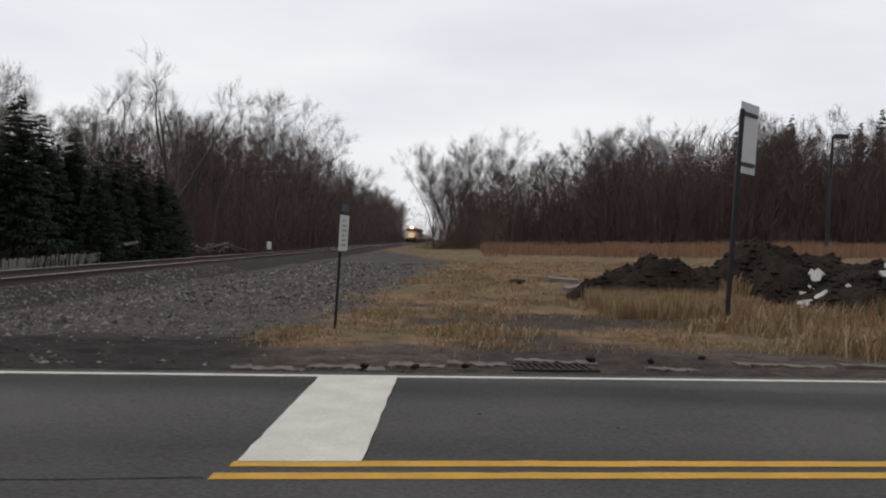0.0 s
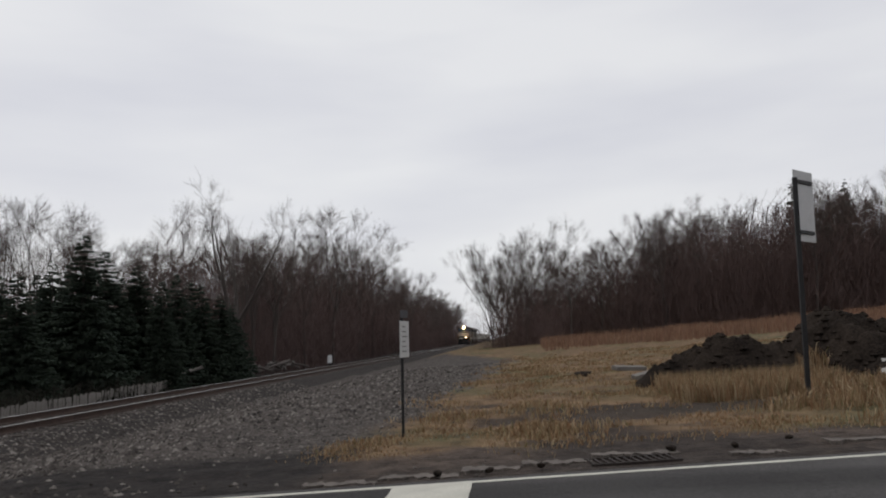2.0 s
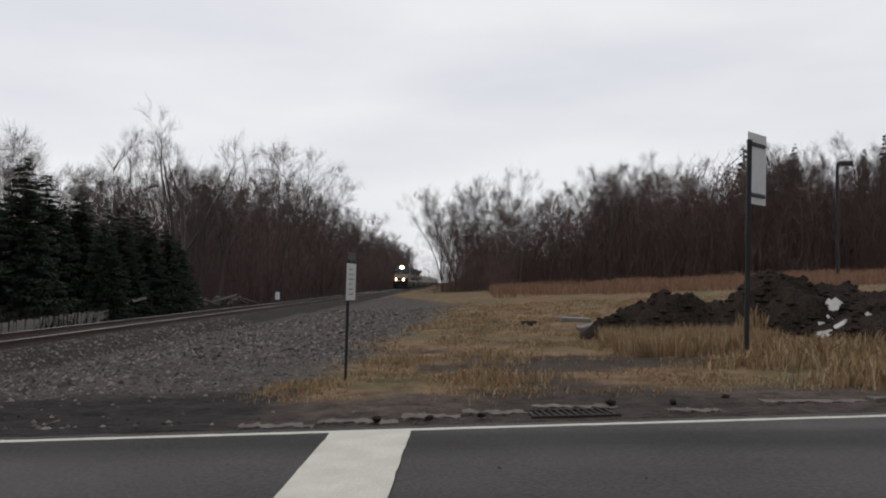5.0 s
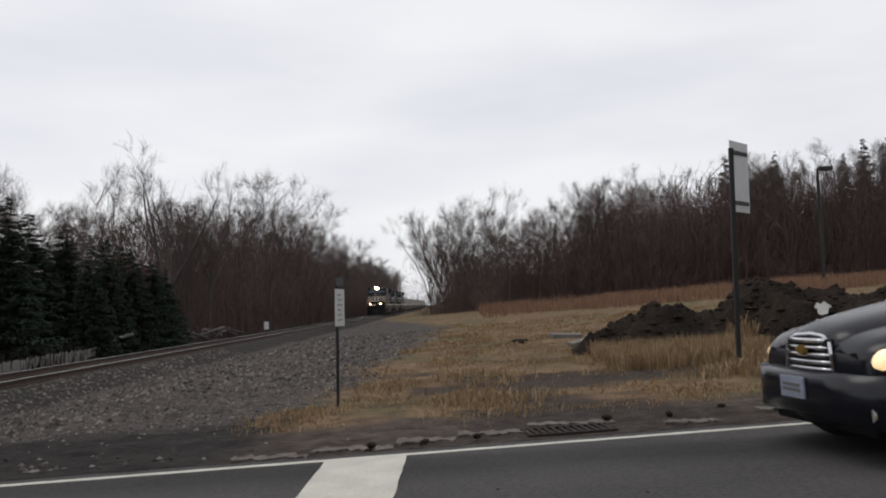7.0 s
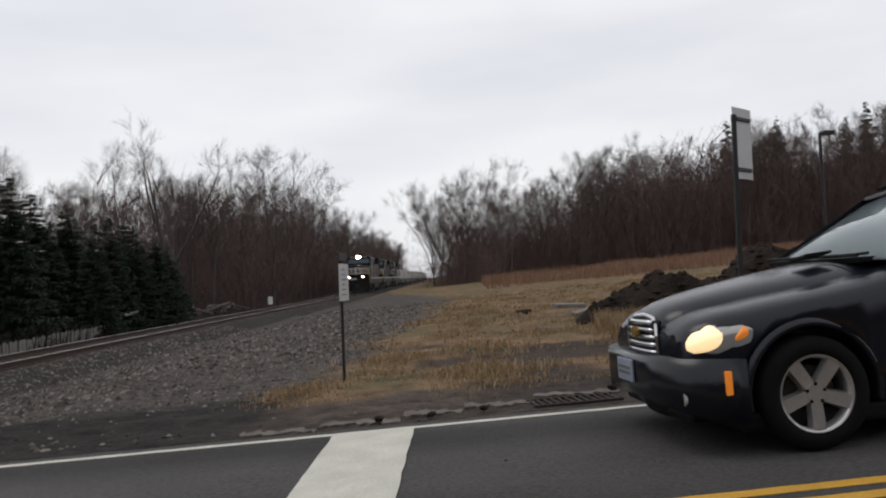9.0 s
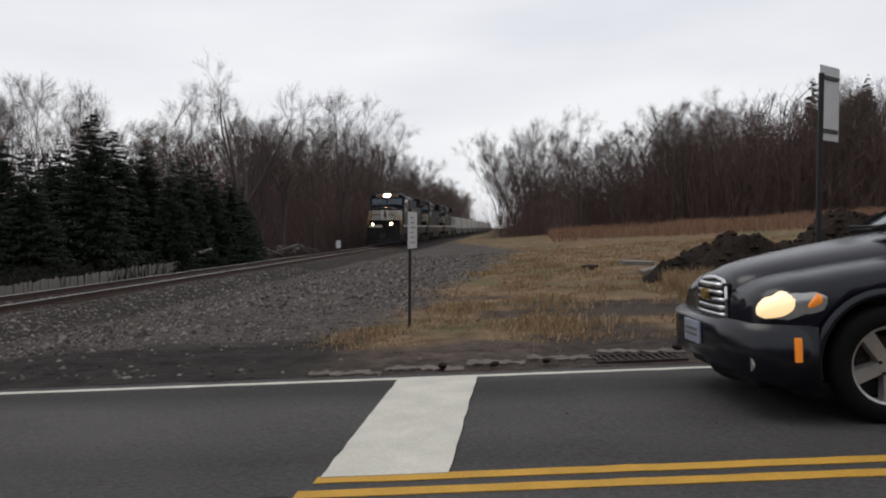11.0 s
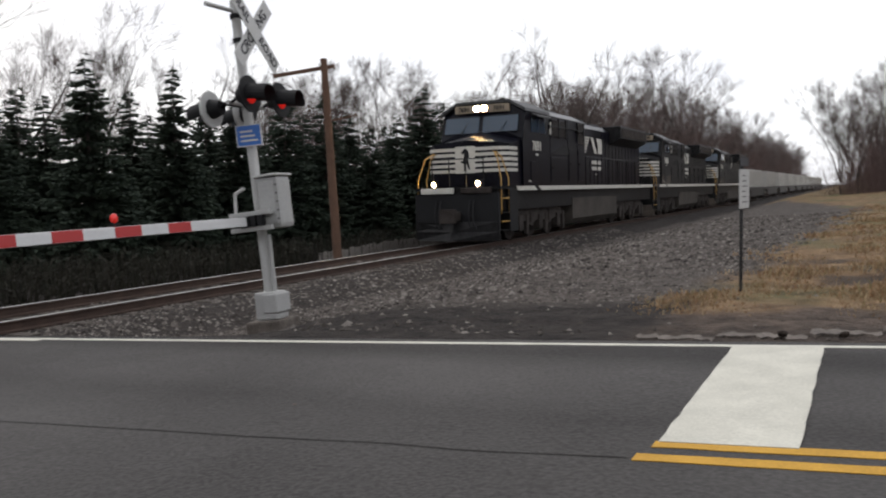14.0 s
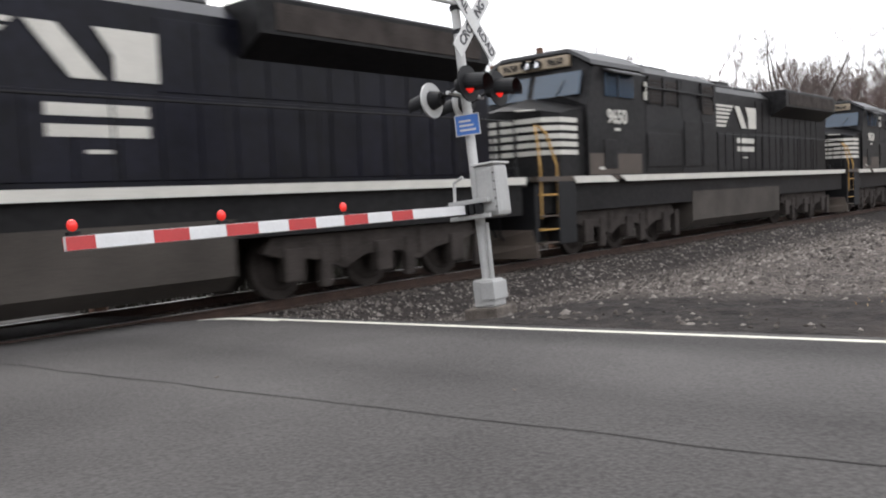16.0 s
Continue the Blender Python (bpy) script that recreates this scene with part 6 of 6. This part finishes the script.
def drain_grate():
    g = empty("drain_grate", pose(1.12, 7.86, road_z(1.1) - 0.006, 0, -1.8, 5.7), "rusty iron storm drain grate in the verge", "drain grate")
    part("frame", box(-0.40, 0.40, -0.19, -0.17, -0.05, 0.014), IRON, g)
    part("frame", box(-0.40, 0.40, 0.17, 0.19, -0.05, 0.014), IRON, g)
    # solid black block; its colour stands in for the shade of the open pit
    part("pit", box(-0.40, 0.40, -0.17, 0.17, -0.10, -0.04), BLACK_PAINT, g)
    for k in range(12):
        x = -0.37 + 0.066 * k
        part("bar", box(x - 0.009, x + 0.009, -0.17, 0.17, -0.04, 0.012, 0, pose(0, 0, 0, 0, 0, 0)), IRON, g, "iron grate bar")
    return g


drain_grate()


def debris():
    rnd = random.Random(31)

    def chunk(name, x, y, s, mat, label, category, flat=0.5, group="", lift=0.0):
        bm = bmesh.new()
        bmesh.ops.create_icosphere(bm, subdivisions=1, radius=s)
        for v in bm.verts:
            v.co *= rnd.uniform(0.7, 1.25)
            v.co.z *= flat
        ob = part(name, bm, mat)
        ob.matrix_basis = pose(x, y, lift, rnd.uniform(-15, 15), rnd.uniform(-15, 15), rnd.uniform(0, 360))
        tagged(ob, label, category, group)

    for x, yr, s in ((1.55, 8.15, 0.055), (2.15, 8.1, 0.045), (-0.15, 7.56, 0.045), (0.3, 7.62, 0.04), (2.75, 8.35, 0.04), (-0.6, 7.55, 0.05)):
        y = yr + ROAD_TURN * x
        chunk("dirt_clod", x, y, s, BLACK_SOIL, "dark clod of dirt on the verge", "dirt clod", 0.7, "clods on the verge", road_z(x) + 0.02)
    for x, y, s in ((2.0, 22.0, 0.25), (4.3, 18.2, 0.16)):
        chunk("field_stone", x, y, s, BLACK_SOIL, "dark lump lying in the grass", "stone", 0.6, "", land_z(x, y) + 0.04)
    for x, yr, s in ((0.35, 5.6, 0.022), (1.2, 5.2, 0.018), (-3.2, 4.8, 0.02), (-5.5, 4.4, 0.025), (-0.2, 3.2, 0.02)):
        chunk("road_crumb", x, yr + ROAD_TURN * x, s * 0.8, CONCRETE, "pale crumb of stone on the asphalt", "stone", 0.35, "crumbs on the road", road_z(x) + 0.004)


debris()


# ---------------- heap of dark millings with broken slabs ----------------
PILE_X, PILE_Y = 7.6, 17.2


def pile_height(x, y):
    """Three merged mounds with a ragged top."""
    h = 0.0
    for cx, cy, rx, ry, top in ((6.6, 17.2, 1.3, 1.5, 1.28), (8.5, 16.0, 2.3, 2.2, 0.86), (4.7, 17.4, 2.1, 1.0, 0.74), (11.6, 16.4, 2.4, 2.4, 0.66), (7.5, 17.0, 2.4, 1.5, 0.98), (7.7, 14.7, 1.6, 1.45, 0.62), (10.3, 14.7, 2.6, 1.4, 0.52)):
        d = ((x - cx) / rx) ** 2 + ((y - cy) / ry) ** 2
        h = max(h, top * max(0.0, 1 - d) ** 0.75)
    if h > 0:
        h += 0.24 * noise.noise((x * 1.6, y * 1.6, 3)) * min(1, h * 2) + 0.12 * noise.noise((x * 4.5, y * 4.5, 8)) * min(1, h * 2)
    return h


def soil_heap():
    n = 130
    verts, faces = [], []
    for j in range(n + 1):
        for i in range(n + 1):
            x, y = 2.2 + 12.4 * i / n, 13.2 + 6.2 * j / n
            h = pile_height(x, y)
            verts.append((x, y, land_z(x, y) + (h if h > 0.02 else -0.12)))
    w = n + 1
    faces = [(j * w + i, j * w + i + 1, (j + 1) * w + i + 1, (j + 1) * w + i) for j in range(n) for i in range(n)]
    tagged(new("soil_mound", stuff_mesh("soil_mound", verts, faces, BLACK_SOIL)), "ragged black heap of soil and asphalt millings", "soil heap")
    rnd = random.Random(17)
    slabs = [(7.1, 15.75), (7.15, 15.9), (7.3, 16.1), (6.75, 15.3), (6.95, 15.5), (7.05, 14.3), (7.25, 14.2), (6.6, 14.5), (5.75, 14.3), (5.45, 14.2), (5.6, 14.4), (8.0, 15.0), (8.2, 15.3), (8.5, 14.8), (6.3, 14.4), (8.35, 15.6)]
    for x, y in slabs:
        sx, sy = rnd.uniform(0.07, 0.19), rnd.uniform(0.04, 0.10)
        outline = [(sx * rnd.uniform(0.7, 1.2), sy * rnd.uniform(0.6, 1.1)), (-sx * rnd.uniform(0.6, 1.2), sy * rnd.uniform(0.5, 1.0)), (-sx * rnd.uniform(0.5, 1.1), -sy * rnd.uniform(0.6, 1.1)), (sx * rnd.uniform(0.4, 1.0), -sy * rnd.uniform(0.5, 1.1))]
        ob = part("slab", prism(outline, -0.018, 0.018, "z"), RUBBLE)
        ob.matrix_basis = pose(x, y, land_z(x, y) + pile_height(x, y) + 0.03, rnd.uniform(15, 60), rnd.uniform(-35, 35), rnd.uniform(-60, 60))
        tagged(ob, "broken white slab lying on the black heap", "slab", "broken slabs on the heap")
    # lumps on the heap
    verts, faces = [], []
    for _ in range(1500):
        x, y = rnd.uniform(3.0, 13.5), rnd.uniform(13.8, 18.5)
        h = pile_height(x, y)
        if h < 0.1:
            continue
        z, s = land_z(x, y) + h, rnd.uniform(0.03, 0.13)
        b = len(verts)
        for px, py, pz in ((1, 0, 0), (-1, 0, 0), (0, 1, 0), (0, -1, 0), (0, 0, 1), (0, 0, -1)):
            verts.append((x + px * s * rnd.uniform(0.6, 1.2), y + py * s * rnd.uniform(0.6, 1.2), z + pz * s * rnd.uniform(0.4, 0.9)))
        faces += [tuple(b + i for i in t) for t in ((0, 2, 4), (2, 1, 4), (1, 3, 4), (3, 0, 4), (2, 0, 5), (1, 2, 5), (3, 1, 5), (0, 3, 5))]
    tagged(new("asphalt_rubble", stuff_mesh("asphalt_rubble", verts, faces, BLACK_SOIL)), "black lumps of asphalt on the heap", "lumps", kind="stuff")
    # grey planks and slabs at the heap's end
    for k, (x, y, a, ln) in enumerate(((3.55, 20.0, 24, 1.3), (4.2, 20.3, 12, 1.0), (3.0, 20.6, 30, 0.9), (4.7, 19.6, -8, 0.8))):
        bm = box(-ln / 2, ln / 2, -0.11, 0.11, -0.05, 0.05, 0.015)
        ob = part("old_timber", bm, FENCE_WOOD)
        ob.matrix_basis = pose(x, y, land_z(x, y) + 0.14 + 0.05 * k, 8, -10 + 6 * k, a)
        tagged(ob, "weathered grey timber lying in the grass", "timber", "old timbers by the heap")


soil_heap()


def heap_grass():
    rnd = random.Random(44)
    places = []
    while len(places) < 9000:
        x, y = rnd.uniform(2.8, 13.5), rnd.uniform(13.3, 16.4)
        if noise.noise((x * 1.1, y * 1.1, 5)) < -0.15 or (y > 13.5 and x > 6.0 + 0.6 * noise.noise((x, y, 0))) or pile_height(x, y) > 0.55:
            continue
        places.append((x, y, land_z(x, y) + max(0, pile_height(x, y)) - 0.03, rnd.uniform(0.14, 0.46), 0.008, rnd.uniform(0.05, 0.45)))
    blades("tall_grass", places, STRAW, "tall tan dead grass in front of the heap", "grass", rnd)


heap_grass()


# ---------------- far side of the track ----------------
def board_fence():
    fence = empty("board_fence", Matrix(), "grey weathered board fence behind the track", "fence")
    rnd = random.Random(2)
    x0, y0, x1, y1 = -15.1, 21.6, -15.6, 39.5
    ln = math.hypot(x1 - x0, y1 - y0)
    yaw = math.degrees(math.atan2(y1 - y0, x1 - x0))
    n = int(ln / 0.16)
    shapes = [mesh_of(box(-0.072, 0.072, -0.011, 0.011, 0, 1.15 + 0.03 * k, 0.004), "board", FENCE_WOOD) for k in range(3)]
    for k in range(n):
        f = k / n
        x, y = x0 + (x1 - x0) * f, y0 + (y1 - y0) * f
        ob = new("board", shapes[rnd.randint(0, 2)])
        ob.parent = fence
        ob.matrix_basis = pose(x, y, rail_z(y) - 1.26 + 0.22 * f + 0.02 * math.sin(y), rnd.uniform(-1.5, 1.5), rnd.uniform(-1.5, 1.5), yaw)
    for z in (0.25, 0.85):
        bm = bmesh.new()
        add_tube(bm, (x0 - 0.05, y0, rail_z(y0) - 1.26 + z), (x1 - 0.05, y1, rail_z(y1) - 1.04 + z), 0.035, 0.035, 4)
        part("rail", bm, FENCE_WOOD, fence, "fence rail")


board_fence()


def crossing_pole():
    x, y = -14.7, 7.3
    p = empty("utility_pole", pose(x, y, land_z(x, y), 0, -1.0, 0), "stout brown wooden pole beside the crossing", "utility pole")
    part("pole", tube([(0, 0, -0.4), (0, 0, 4.0), (0, 0, 9.5)], 0.17, 14, 0.12), POLE_WOOD, p)
    part("guy_wire", tube([(0.1, 0.1, 7.0), (0.55, 1.3, 0.0)], 0.012, 5), POST_GREY, p)
    part("ground_wire", tube([(0.13, -0.12, 0.0), (0.11, -0.10, 7.5)], 0.012, 5), POST_DARK, p)


crossing_pole()


def utility_pole():
    x, y = -14.25, 21.3
    z = rail_z(y) - 0.6
    p = empty("utility_pole", pose(x, y, z, 0, -2.6, 0), "red-brown wooden utility pole with a crossarm", "utility pole")
    part("pole", tube([(0, 0, -0.4), (0, 0, 3.2), (0, 0, 6.45)], 0.145, 12, 0.105), POLE_WOOD, p)
    arm = part("crossarm", box(-0.95, 0.95, 0.10, 0.19, 6.12, 6.23, 0.01, pose(0, 0, 0, 0, -6, 28)), POLE_WOOD, p, "wooden crossarm")
    for k in (-0.85, -0.5, 0.5, 0.85):
        b = disc_tube((k, 0.145, 6.23), (k, 0.145, 6.33), 0.03, 0.022, 8)
        for v in b.verts:
            v.co = pose(0, 0, 0, 0, -6, 28) @ v.co
        part("insulator", b, BOX_PAINT, arm)
    part("lower_arm", tube([(-0.25, 0.1, 4.55), (0.85, 0.35, 4.68)], 0.025, 6), POLE_WOOD, p)
    return p


utility_pole()


def log_pile():
    rnd = random.Random(77)
    for k in range(44):
        y = rnd.uniform(39, 60)
        x = -14.9 - rnd.uniform(0, 1.7)
        ln = rnd.uniform(1.2, 3.2)
        bm = tube([(-ln / 2, 0, 0), (0, 0, 0.05), (ln / 2, 0, 0)], rnd.uniform(0.06, 0.11), 8)
        ob = part("felled_log", bm, FENCE_WOOD if k % 3 == 0 else BARK)
        ob.matrix_basis = pose(x, y, rail_z(y) - 0.10 + 0.42 * rnd.random(), rnd.uniform(-10, 10), rnd.uniform(-12, 12), 90 + rnd.uniform(-28, 28))
        tagged(ob, "grey felled log heaped beside the track", "log", "felled logs by the track")


log_pile()


def marker_post():
    x, y = -13.3, 62.0
    p = empty("marker_post", pose(x, y, rail_z(y) - 0.35), "short white marker post beside the track", "post")
    part("post", box(-0.09, 0.09, -0.05, 0.05, -0.2, 0.95, 0.01), POST_DARK, p)
    part("face", box(-0.17, 0.17, -0.065, -0.052, 0.42, 1.0, 0.01), GATE_WHITE, p, "white face plate")


marker_post()


def lot_lamp():
    x, y = 31.5, 68.0
    p = empty("lot_lamp", pose(x, y, land_z(x, y)), "dark parking-lot lamp on a tall pole at the wood's edge", "lamp post")
    top = 12.0 - land_z(x, y)
    part("pole", tube([(0, 0, -0.3), (0, 0, top)], 0.14, 10, 0.10), POST_DARK, p)
    part("arm", box(-0.1, 0.6, -0.06, 0.06, top - 0.10, top, 0.01), POST_DARK, p)
    part("lamp_head", box(0.15, 1.15, -0.35, 0.35, top - 0.16, top + 0.18, 0.05), POST_DARK, p, "flat dark lamp head")


lot_lamp()


# ---------------- what moves ----------------
TRAIN_SPEED, TRAIN_AT = 15.95, (13.5, 31.8)


def train_pose(t, back):
    y = TRAIN_AT[1] - TRAIN_SPEED * (t - TRAIN_AT[0]) + back + 0.25 * smooth(12.5, 14.5, t) + 0.85 * smooth(15.2, 16.6, t)
    return pose(track_x(y), y, rail_z(y) + 0.002, math.degrees(math.atan(GRADE)), 0, -math.degrees(math.atan(TRACK_TURN)))


def wagon_x(t):
    stop, a = 8.75, 0.395
    if t >= stop:
        return 1.265
    if t > 4.5:
        return 1.265 + a * (stop - t) ** 2
    v = 2 * a * (stop - 4.5)
    return 1.265 + a * (stop - 4.5) ** 2 + v * (4.5 - t)


def wagon_pose(t):
    x = wagon_x(t)
    y = 5.88 + ROAD_TURN * x
    pitch = -math.degrees(math.atan(0.031))
    return pose(x, y, road_z(x) + 0.006, 0, pitch, math.degrees(math.atan(ROAD_TURN)))


def wiper_angle(t):
    """Up on the glass about 8.2 s, parked otherwise."""
    return -78 * (smooth(7.5, 7.95, t) - smooth(8.35, 8.75, t))


def motions():
    for thing, back in TRAIN:
        walk(thing, [(t, train_pose(t, back)) for t in (0.0, 4.0, 8.0, 12.0, 13.0, 14.0, 14.5, 15.0, 15.25, 15.5, 15.75, 16.0)])
    times = [k / 5 for k in range(81)]
    walk(WAGON, [(t, wagon_pose(t)) for t in times])
    steps = [k / 10 for k in range(90)] + [12.0, 16.0]
    for w, x, y in WHEELS:
        walk(w, [(t, pose(x, y, 0.33, 0, math.degrees((wagon_x(t) - wagon_x(16)) / 0.33) + 18, 0)) for t in steps])
    for w, y in WIPERS:
        base = pose(1.35, y, 1.092, 0, 0, 0) @ pose(0, 0, 0, 0, -29.5, 0)
        walk(w, [(t, base @ pose(0, 0, 0, 0, 0, wiper_angle(t))) for t in [0.0] + [6.5 + k / 10 for k in range(27)] + [12.0, 16.0]])


motions()
